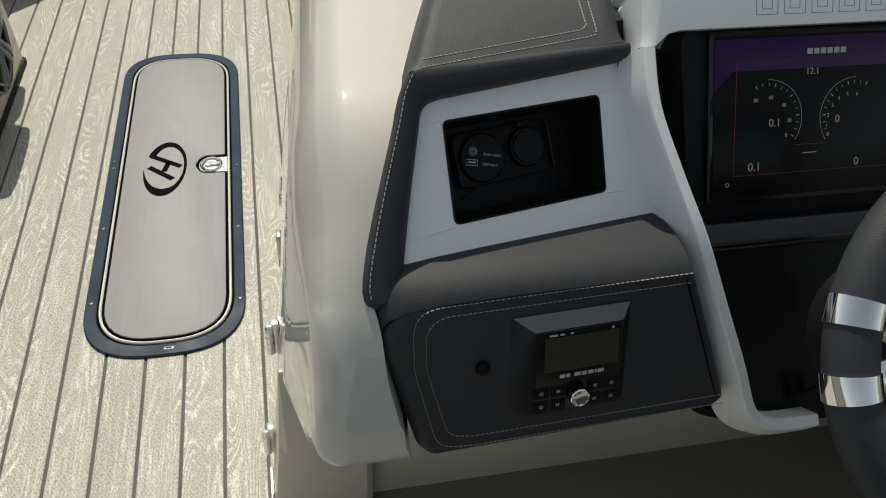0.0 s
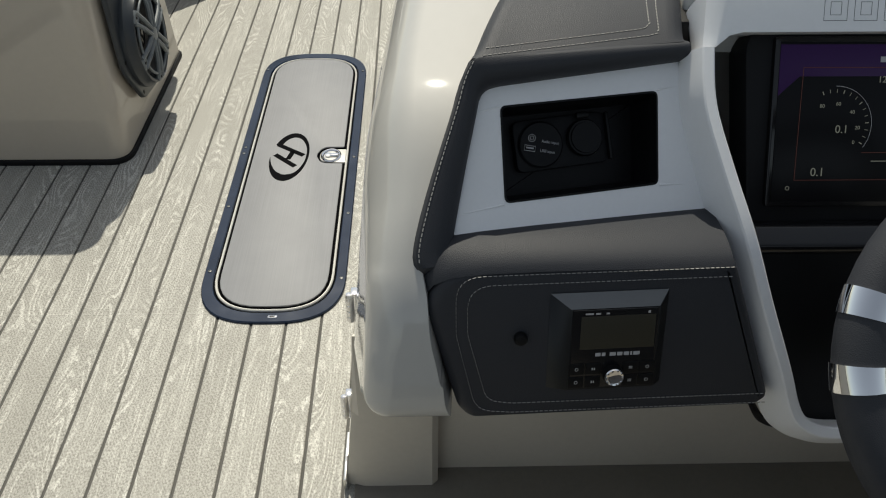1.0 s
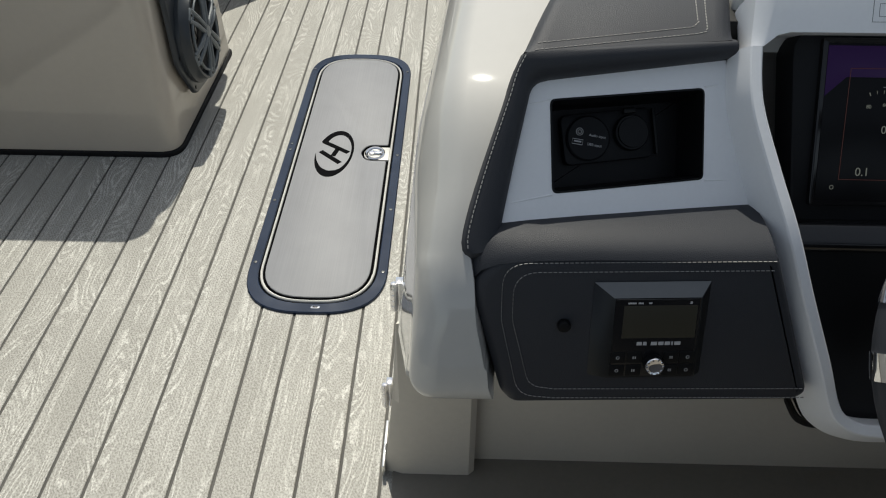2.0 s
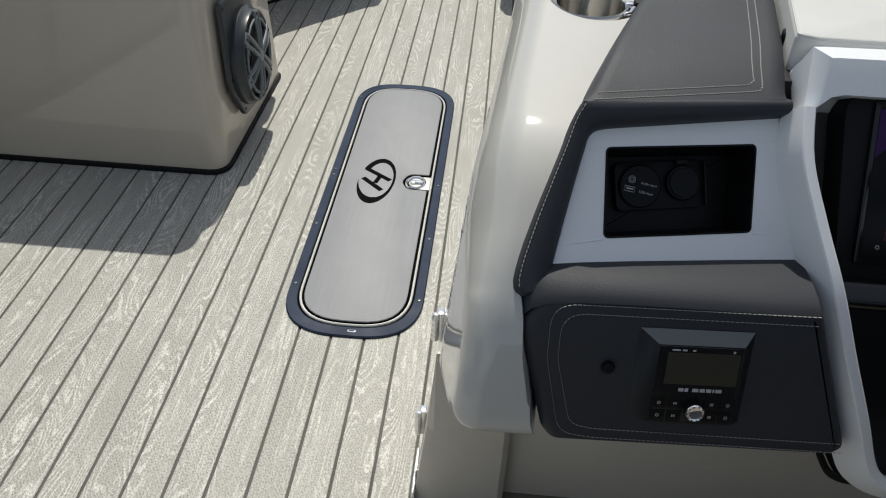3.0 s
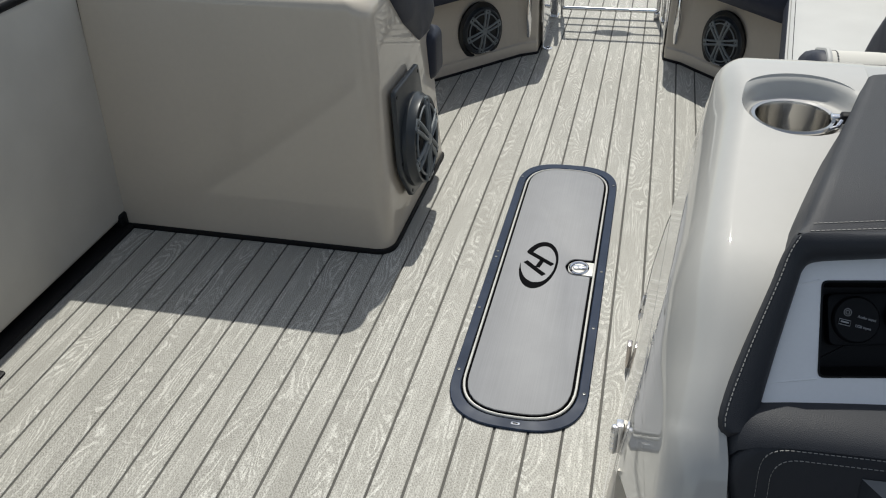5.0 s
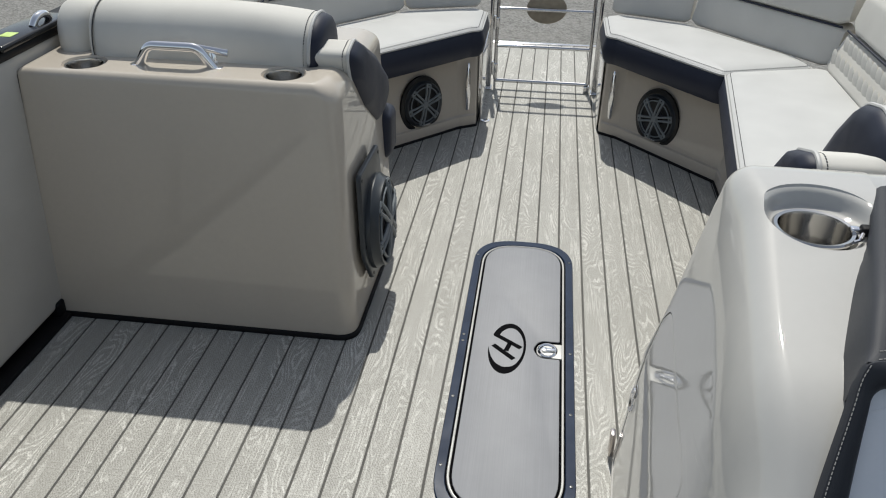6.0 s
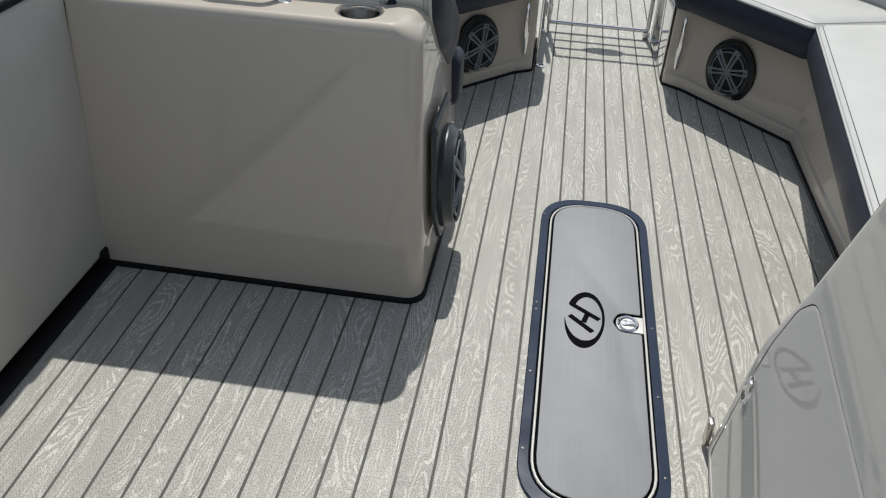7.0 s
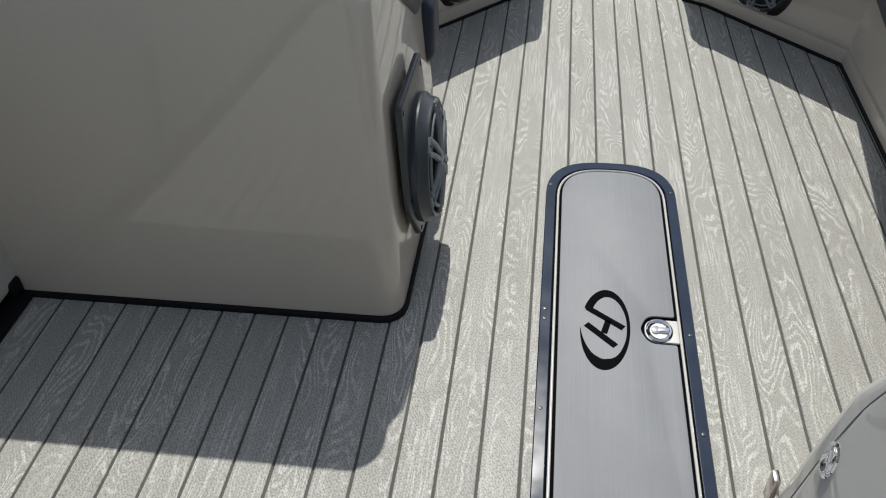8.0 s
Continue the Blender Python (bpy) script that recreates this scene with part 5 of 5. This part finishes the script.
def build_stereo(parent):
    M = PAD @ Matrix.Translation((0.0868, 0.0365, 0.0)) @ Matrix.Diagonal((1, 1, 0.62, 1))
    W, H = 0.132, 0.121
    st = part("stereo", ring_or_box(W, H), STEREO_BLACK, parent, "black marine stereo with a display and a knob", m=M)
    # grey plate over the black top bevel, painting in its sky reflection
    bm = new_bm()
    q = [(0.0015, H - 0.0012, 0.0036), (W - 0.0012, H - 0.0012, 0.0036), (W - 0.0125, H - 0.0165, 0.0182), (0.0225, H - 0.0165, 0.0182)]
    loft(bm, [[(x, y, z - 0.002) for x, y, z in q], q])
    part("bevel_reflection", bm, BEZEL_SKY_GREY, st, "grey strip on the top bevel, its sky reflection painted in", m=M)
    fr = [(0.024, 0.004), (0.119, 0.004), (0.119, 0.1035), (0.024, 0.1035)]
    part("front_glass", plate(new_bm(), [tuple(p) for p in fillet(fr, 0.002, 3)], 0.012, 0.0195, 0.001), GLOSS_BLACK, st, m=M)
    part("display", plate(new_bm(), [(0.034, 0.054), (0.117, 0.054), (0.116, 0.0955), (0.034, 0.0955)], 0.019, 0.0198, 0.0002), DISPLAY_OLIVE, st, "dim stereo display", m=M)
    bm = new_bm()
    x = 0.052
    for w in (0.006, 0.004, 0.0, 0.007, 0.006, 0.006, 0.002, 0.007):
        if w:
            box(bm, x, x + w, 0.0448, 0.0492, 0.0195, 0.0199)
        x += (w or 0.002) + 0.0014
    part("brand_bars", bm, GREY_PAINT, st, m=M)
    bm = new_bm()
    for k, w in enumerate((0.010, 0.006, 0.004)):
        box(bm, 0.038 + 0.0115 * k, 0.038 + 0.0115 * k + w * 0.9, 0.0975, 0.0995, 0.0195, 0.0198)
    box(bm, 0.107, 0.1095, 0.097, 0.100, 0.0195, 0.0198)
    part("model_bars", bm, GREY_PAINT, st, m=M)
    for r, y in enumerate((0.029, 0.012)):
        for c, x in enumerate((0.032, 0.051, 0.093, 0.112)):
            b = part("button", box(new_bm(), x - 0.0088, x + 0.0088, y - 0.0072, y + 0.0072, 0.0185, 0.0208, 0.0008), BLACK_PLASTIC, st, m=M)
            bm = new_bm()
            k = (r * 4 + c) % 4
            if k in (0, 3):
                tube(bm, [(x + 0.0018 * math.cos(a / 4 * math.pi), y + 0.0018 * math.sin(a / 4 * math.pi), 0.0209) for a in range(8)], 0.0004, 5, True)
            elif k == 1:
                box(bm, x - 0.002, x - 0.0007, y - 0.0015, y + 0.0015, 0.0206, 0.0211)
                box(bm, x + 0.0004, x + 0.0017, y - 0.0015, y + 0.0015, 0.0206, 0.0211)
            else:
                for dy in (-0.0012, 0.0, 0.0012):
                    box(bm, x - 0.002, x + 0.002, y + dy - 0.0003, y + dy + 0.0003, 0.0206, 0.0211)
            part("button_mark", bm, GREY_PAINT, b, m=M)
    kn = M @ Matrix.Translation((0.0732, 0.0215, 0.0))
    knob = part("knob", lathe(new_bm(), [(0.0115, 0.012), (0.0115, 0.030), (0.0108, 0.033)], 36), BLACK_PLASTIC, st, "volume knob with a bright face", m=kn)
    part("knob_face", lathe(new_bm(), [(0.0108, 0.033), (0.0100, 0.0355), (0.0082, 0.0345), (0.007, 0.0338), (0.0005, 0.0338)], 36, cap1=True), CHROME, knob, m=kn)
    bm = new_bm()
    for k in range(10):
        a = radians(36 * k)
        box(bm, 0.0084, 0.0100, -0.0010, 0.0010, 0.0348, 0.0362)
        bmesh.ops.rotate(bm, verts=bm.verts[-8:], cent=(0, 0, 0), matrix=Matrix.Rotation(a, 3, "Z"))
    part("knob_teeth", bm, CHROME, knob, m=kn)


def ring_or_box(W, H):
    """A housing with a sloped hood on top and sloped cheeks."""
    bm = new_bm()
    a = [(0, 0), (W, 0), (W, H), (0, H)]
    b = [(0.022, 0.001), (W - 0.010, 0.001), (W - 0.012, H - 0.017), (0.022, H - 0.017)]
    loft(bm, [[(x, y, -0.02) for x, y in a], [(x, y, 0.002) for x, y in a], [(x, y, 0.0175) for x, y in b]])
    es = [ed for ed in bm.edges if ed.calc_length() > 0.01]
    bmesh.ops.bevel(bm, geom=es, offset=0.0012, segments=2, affect="EDGES")
    return bm


def build_dash(parent):
    # black panel behind the display, display and its picture
    d = part("dash_panel", plate(new_bm(), [tuple(p) for p in fillet([(-0.060, -0.050), (0.48, -0.050), (0.48, 0.178), (-0.075, 0.178)], [0.004, 0.004, 0.004, 0.03], 5)], -0.06, -0.008, 0.003), BLACK_SATIN, parent, "matt black dashboard panel", m=DASH)
    scr = part("display", plate(new_bm(), [tuple(p) for p in fillet([(-0.042, -0.030), (0.275, -0.030), (0.275, 0.167), (-0.042, 0.167)], 0.005, 4)], -0.010, 0.0, 0.002), GLOSS_BLACK, parent, "large black navigation display, switched on", m=DASH)
    part("screen_glass", plate(new_bm(), [(-0.036, -0.024), (0.269, -0.024), (0.269, 0.161), (-0.036, 0.161)], -0.001, 0.0012, 0.0004), SCREEN, scr, m=DASH)
    part("header_band", plate(new_bm(), [(-0.012, 0.122), (0.245, 0.122), (0.245, 0.158), (-0.036, 0.158), (-0.036, 0.100)], 0.0010, 0.0016, 0.0002), DISPLAY_PURPLE, scr, "purple lit band of the display", m=DASH)
    T = lambda u, v: DASH @ Matrix.Translation((u, v, 0.0019))
    for txt, u, v, s in (("12.1", 0.089, 0.118, 0.0105), ("0.1", 0.042, 0.061, 0.013), ("0", 0.124, 0.061, 0.013), ("0.1", 0.017, 0.011, 0.014), ("0", 0.152, 0.009, 0.013)):
        writing("readout", txt, s, T(u, v), DISPLAY_WHITE, scr)
    for txt, u, v in (("80", 0.017, 0.088), ("60", 0.036, 0.0905), ("40", 0.053, 0.081), ("20", 0.0605, 0.063), ("0", 0.057, 0.046)):
        writing("dial_number", txt, 0.006, T(u, v), DISPLAY_WHITE, scr)
    for txt, u, v in (("0", 0.112, 0.044), ("1", 0.110, 0.054), ("2", 0.1115, 0.066), ("3", 0.117, 0.077), ("4", 0.125, 0.085), ("5", 0.136, 0.0895), ("6", 0.149, 0.089)):
        writing("dial_number", txt, 0.006, T(u, v), DISPLAY_WHITE, scr)
    for c, flip in (((0.032, 0.066), 1), ((0.146, 0.064), -1)):
        bm = new_bm()
        for k in range(13):
            a = radians(-32 + 12 * k)
            r0, r1 = 0.0375, 0.0415
            x0, y0, x1, y1 = c[0] + flip * r0 * math.cos(a), c[1] + r0 * math.sin(a), c[0] + flip * r1 * math.cos(a), c[1] + r1 * math.sin(a)
            tube(bm, [(x0, y0, 0.0018), (x1, y1, 0.0018)], 0.0006 if k % 3 == 0 else 0.00035, 5)
        part("dial_ticks", bm, DISPLAY_WHITE, scr, m=DASH)
        arc = [(c[0] + flip * 0.045 * math.cos(radians(-35 + 5 * k)), c[1] + 0.045 * math.sin(radians(-35 + 5 * k)), 0.0016) for k in range(26)]
        part("dial_arc", tube(new_bm(), arc, 0.0003, 5), GREY_PAINT, scr, m=DASH)
    bm = new_bm()
    for p, q in (((-0.008, 0.132), (0.245, 0.132)), ((-0.010, 0.002), (-0.008, 0.132)), ((-0.010, 0.002), (0.245, 0.002)), ((0.068, 0.034), (0.108, 0.034))):
        tube(bm, [(*p, 0.0017), (*q, 0.0017)], 0.00035, 5)
    part("frame_line", bm, DISPLAY_RED, scr, m=DASH)
    bm = new_bm()
    box(bm, 0.080, 0.098, 0.0235, 0.0245, 0.0014, 0.002)
    tube(bm, [(-0.0175 + 0.0022 * math.cos(k / 6 * math.pi), -0.0075 + 0.0022 * math.sin(k / 6 * math.pi), 0.0018) for k in range(12)], 0.0004, 5, True)
    part("mark", bm, DISPLAY_WHITE, scr, m=DASH)
    bm = new_bm()
    for k in range(6):
        x = 0.081 + 0.0087 * k
        box(bm, x, x + 0.0068, 0.1378, 0.1442, 0.0014, 0.002)
    part("brand_bars", bm, GREY_PAINT, scr, m=DASH)
    # ledge with a rounded lip under the display
    rows = []
    for u in (-0.055, 0.48):
        rows.append([tuple(DASH @ Vector((u, v, w))) for v, w in [tuple(p) for p in fillet([(-0.045, -0.02), (-0.050, 0.006), (-0.074, 0.024), (-0.084, 0.018), (-0.088, -0.06)], 0.016, 6, False)]])
    bm = new_bm()
    loft(bm, rows, closed=False, cap0=False, cap1=False)
    part("ledge", bm, GLOSS_BLACK, d, "black ledge with a rounded lip")
    # dark column panel under the ledge
    bm = new_bm()
    a = [(-0.050, -0.080, -0.012), (0.46, -0.080, -0.012), (0.46, -0.316, 0.005), (0.020, -0.316, 0.005)]
    loft(bm, [[(x, y, z - 0.05) for x, y, z in a], a])
    part("column_panel", bm, BLACK_PLASTIC, parent, "plain black panel under the wheel", m=DASH)
    # grey hood over the display with an outlined name pressed into it
    bm = new_bm()
    loft(bm, [[(-0.130, 0.1495, -0.06), (-0.106, 0.166, -0.06), (-0.0915, 0.1695, -0.06), (0.48, 0.172, -0.06), (0.48, 0.2365, -0.06), (-0.115, 0.2247, -0.06), (-0.130, 0.1955, -0.06)],
              [(-0.1349, 0.1492, -0.01), (-0.106, 0.166, -0.02), (-0.0915, 0.1695, -0.02), (0.48, 0.172, -0.02), (0.48, 0.2365, -0.02), (-0.115, 0.2247, -0.02), (-0.1407, 0.1955, -0.02)],
              [(-0.1333, 0.1536, 0.02), (-0.106, 0.166, 0.012), (-0.0915, 0.1695, 0.012), (0.48, 0.172, 0.012), (0.48, 0.2365, 0.012), (-0.115, 0.2247, 0.012), (-0.1284, 0.2239, 0.012)],
              [(-0.1214, 0.1535, 0.028), (-0.106, 0.166, 0.028), (-0.0915, 0.1695, 0.028), (0.48, 0.172, 0.028), (0.48, 0.2185, 0.028), (-0.105, 0.211, 0.028), (-0.111, 0.2105, 0.028)]])
    bmesh.ops.bevel(bm, geom=[d for d in bm.edges if d.is_manifold and d.calc_face_angle() > 0.3], offset=0.0022, segments=2, affect="EDGES")
    hd = part("hood", bm, SILVER_PLASTIC, parent, "silver-grey dashboard hood with a faceted corner", m=DASH)
    bm = new_bm()
    for k in range(7):
        x = -0.002 + 0.034 * k
        for q in ([(x, 0.182), (x + 0.026, 0.182), (x + 0.026, 0.208), (x, 0.208)], [(x + 0.007, 0.188), (x + 0.019, 0.188), (x + 0.019, 0.202), (x + 0.007, 0.202)]):
            tube(bm, [(a, b, 0.0281) for a, b in q], 0.00035, 5, True)
    part("pressed_outline", bm, GUNMETAL, hd, "pressed outline shapes", m=DASH)
    cowl = [tuple(p) for p in fillet([(0.670, -0.953), (0.696, -0.962), (1.32, -0.962), (1.32, -0.55), (0.741, -0.55)], [0.008, 0.03, 0, 0, 0.03], 5)]
    cp = part("cowl_pad", plate(new_bm(), cowl, 0.80, 0.897, 0.007, 4), VINYL_SEAT, parent, "cream vinyl pad on the dashboard top")
    part("piping", tube(new_bm(), [(x, y, 0.8955) for x, y in inset(cowl, 0.0030)], 0.0017, 8, True), VINYL_SEAT, cp)
    # black block in the open gap by the pad, standing in for its shade
    part("gap_shade_fill", box(new_bm(), 0.650, 0.700, -0.985, -0.62, 0.80, 0.8500, 0.003), RUBBER, parent)
    part("edge_clip", box(new_bm(), 0.681, 0.693, -0.90, -0.868, 0.85, 0.872, 0.005, 3), BLACK_PLASTIC, parent)
    # low smoked windscreen standing on the front of the padded top
    wrow = []
    for k in range(11):
        f = k / 10
        x, y = 0.645 + 0.345 * f, -0.600 - 0.02 * math.sin(math.pi * f)
        wrow.append([(x, y, 0.86), (x + 0.004, y + 0.020, 0.935 - 0.012 * (1 - f) ** 3), (x + 0.004, y + 0.024, 0.935 - 0.012 * (1 - f) ** 3), (x, y + 0.004, 0.86)])
    bm = new_bm()
    loft(bm, wrow)
    part("windscreen", bm, SMOKED, parent, "low smoked brown acrylic windscreen")
    # swept silver bow beside the display
    pts = [(0.684, -1.045, 0.847), (0.686, -1.085, 0.800), (0.706, -1.130, 0.745), (0.730, -1.175, 0.688), (0.755, -1.213, 0.620), (0.786, -1.243, 0.545), (0.808, -1.257, 0.490)]
    pts = [Vector(p) for p in pts]
    tail = [Vector((0.824, -1.262, 0.470)), Vector((0.850, -1.265, 0.460)), Vector((0.900, -1.265, 0.459))]
    line = smooth_line(pts + tail, 5)
    bm = new_bm()
    rings = []
    for i, p in enumerate(line):
        t = (line[min(i + 1, len(line) - 1)] - line[max(i - 1, 0)]).normalized()
        out = Vector((0.05, -0.80, 0.60))
        out = (out - t * out.dot(t)).normalized()
        sd = t.cross(out)
        if sd.x < 0 and i < len(line) * 0.75:
            sd = -sd
        if i == 0:
            keep = sd
        if sd.dot(keep) < 0:
            sd = -sd
        keep = sd
        sec = [(-0.030, -0.045), (-0.027, -0.024), (-0.0145, 0.001), (-0.0125, 0.0025), (-0.002, 0.0022), (0.0, 0.0), (0.001, -0.045)]
        rings.append([tuple(p + sd * a + out * b) for a, b in sec])
    loft(bm, rings)
    part("bow_trim", bm, SILVER_PLASTIC, parent, "silver-grey swept trim", angle=25)


build_console()


# ---------------------------------------------------------------- steering wheel
def build_wheel():
    R, tr = 0.175, 0.0225
    M = frame3((0.900, -1.420, 0.740), (1, 0, 0), (0, 0.643, 0.766))
    e = thing("steering_wheel", "black leather steering wheel with polished metal bands", "steering wheel", at=(0.9, -1.4, 0.6))
    part("rim", tube(new_bm(), [(R * math.cos(2 * math.pi * k / 64), R * math.sin(2 * math.pi * k / 64), 0) for k in range(64)], tr, 18, True), LEATHER_BLACK, e, m=M)
    for mid in (162, 181.5, 18, -1.5):
        arc = [(R * math.cos(radians(mid + a)), R * math.sin(radians(mid + a)), 0) for a in (-3.6, -2.4, -1.2, 0, 1.2, 2.4, 3.6)]
        b = part("metal_band", tube(new_bm(), arc, tr + 0.0016, 18), CHROME, e, "polished metal band", m=M)
        a = radians(mid)
        pts = [((R - 0.012) * math.cos(a), (R - 0.012) * math.sin(a), 0.0), (0.10 * math.cos(a), 0.10 * math.sin(a) * 0.75, -0.012), (0.05 * math.cos(a), 0.03 * math.sin(a), -0.03)]
        part("spoke", tube(new_bm(), fillet(pts, 0.05, 5, False), 0.012, 10, squash=(0.6, 1.3)), CHROME, b, m=M)
    part("hub", lathe(new_bm(), [(0.055, -0.045), (0.058, -0.02), (0.045, -0.006), (0.001, -0.002)], 36, cap1=True), BLACK_PLASTIC, e, m=M)
    part("column_boot", lathe(new_bm(), [(0.075, -0.20), (0.070, -0.16), (0.058, -0.10), (0.050, -0.045)], 36), BLACK_SATIN, e, m=M)
    pts = [(0.90, -1.25, 0.49), (0.875, -1.22, 0.42), (0.872, -1.17, 0.34), (0.88, -1.09, 0.25), (0.90, -1.01, 0.20)]
    for k in range(2):
        part("cable", tube(new_bm(), smooth_line([Vector(p) + Vector((0.016 * k, 0.004 * k, 0)) for p in pts], 5), 0.006, 8), RUBBER, e)


build_wheel()


# ---------------------------------------------------------------- port rail latch, strap and floor bits
e = thing("fence_latch", "black rail latch with a lime sticker on the side fence", "latch", at=(PORT - 0.08, 0.2, 0.74))
part("body", box(new_bm(), PORT - 0.108, PORT - 0.006, 0.02, 0.36, 0.7660, 0.7850, 0.008, 4), GLOSS_BLACK, e)
part("sticker", box(new_bm(), PORT - 0.070, PORT - 0.036, 0.105, 0.145, 0.7845, 0.7862, 0.0006), LEVER_YELLOW, e, "lime paper sticker")
part("hook", tube(new_bm(), smooth_line([Vector((PORT - 0.06, 0.02, 0.765)), Vector((PORT - 0.06, -0.02, 0.778)), Vector((PORT - 0.06, -0.050, 0.770)), Vector((PORT - 0.06, -0.058, 0.745))], 4), 0.012, 10), BLACK_SATIN, e)
part("cleat", tube(new_bm(), smooth_line([Vector((PORT - 0.040, 0.215, 0.782)), Vector((PORT - 0.036, 0.235, 0.803)), Vector((PORT - 0.036, 0.275, 0.803)), Vector((PORT - 0.040, 0.300, 0.782))], 4), 0.0105, 10), CHROME, e, "chrome cleat")
e = thing("wall_strap", "black webbing strap fixed to the deck beside the wall", "strap", at=(-1.24, -0.705, 0))
pts = smooth_line([Vector((PORT + 0.004, -0.80, 0.36)), Vector((PORT + 0.006, -0.775, 0.22)), Vector((PORT + 0.014, -0.742, 0.09)), Vector((PORT + 0.036, -0.718, 0.026)), Vector((PORT + 0.066, -0.709, 0.010))], 5)
part("webbing", tube(new_bm(), pts, 0.026, 10, squash=(1.0, 0.3)), RUBBER, e)
part("eye_plate", plate(new_bm(), rrect(PORT + 0.058, -0.709, 0.020, 0.016, 0.010, 4), 0.0, 0.007, 0.003), BLACK_SATIN, e)
part("screw", lathe(new_bm(), [(0.006, 0.006), (0.005, 0.0095), (0.001, 0.01)], 12, cap1=True), STAINLESS, e, m=Matrix.Translation((PORT + 0.058, -0.709, 0)))
e = thing("corner_bracket", "small black corner bracket at the cabinet's foot", "bracket", at=(-1.295, -0.03, 0))
part("bracket", box(new_bm(), PORT - 0.055, PORT + 0.008, -0.050, -0.012, 0.0, 0.055, 0.008, 3), BLACK_SATIN, e)

bm = new_bm()
box(bm, 0.2385, STAR, -3.2, -0.99, -0.002, 0.004, 0.002)
tagged(part("floor_helm", bm, LINER), "grey moulded floor under the helm", "floor", kind="structure")

# ---------------------------------------------------------------- deck boards
half, y0, y1 = (PITCH - 0.0056) / 2, -3.28, 2.984
bm = new_bm()
prof = [(-half, -0.004), (-half, -0.0012), (-half + 0.0012, 0.0), (half - 0.0012, 0.0), (half, -0.0012), (half, -0.004)]
loft(bm, [[(x, y0, z) for x, z in prof], [(x, y1, z) for x, z in prof]])
finish(bm, 20)
board = bpy.data.meshes.new("plank")
bm.to_mesh(board)
bm.free()
board.materials.append(PLANK)
for k in range(-16, 22):
    x = FIRST + PITCH * (k + 0.5)
    if x - half < PORT - 0.04 or x + half > STAR + 0.06:
        continue
    ob = new("plank", board)
    ob.parent = deck
    ob.location = (x, 0, 0)
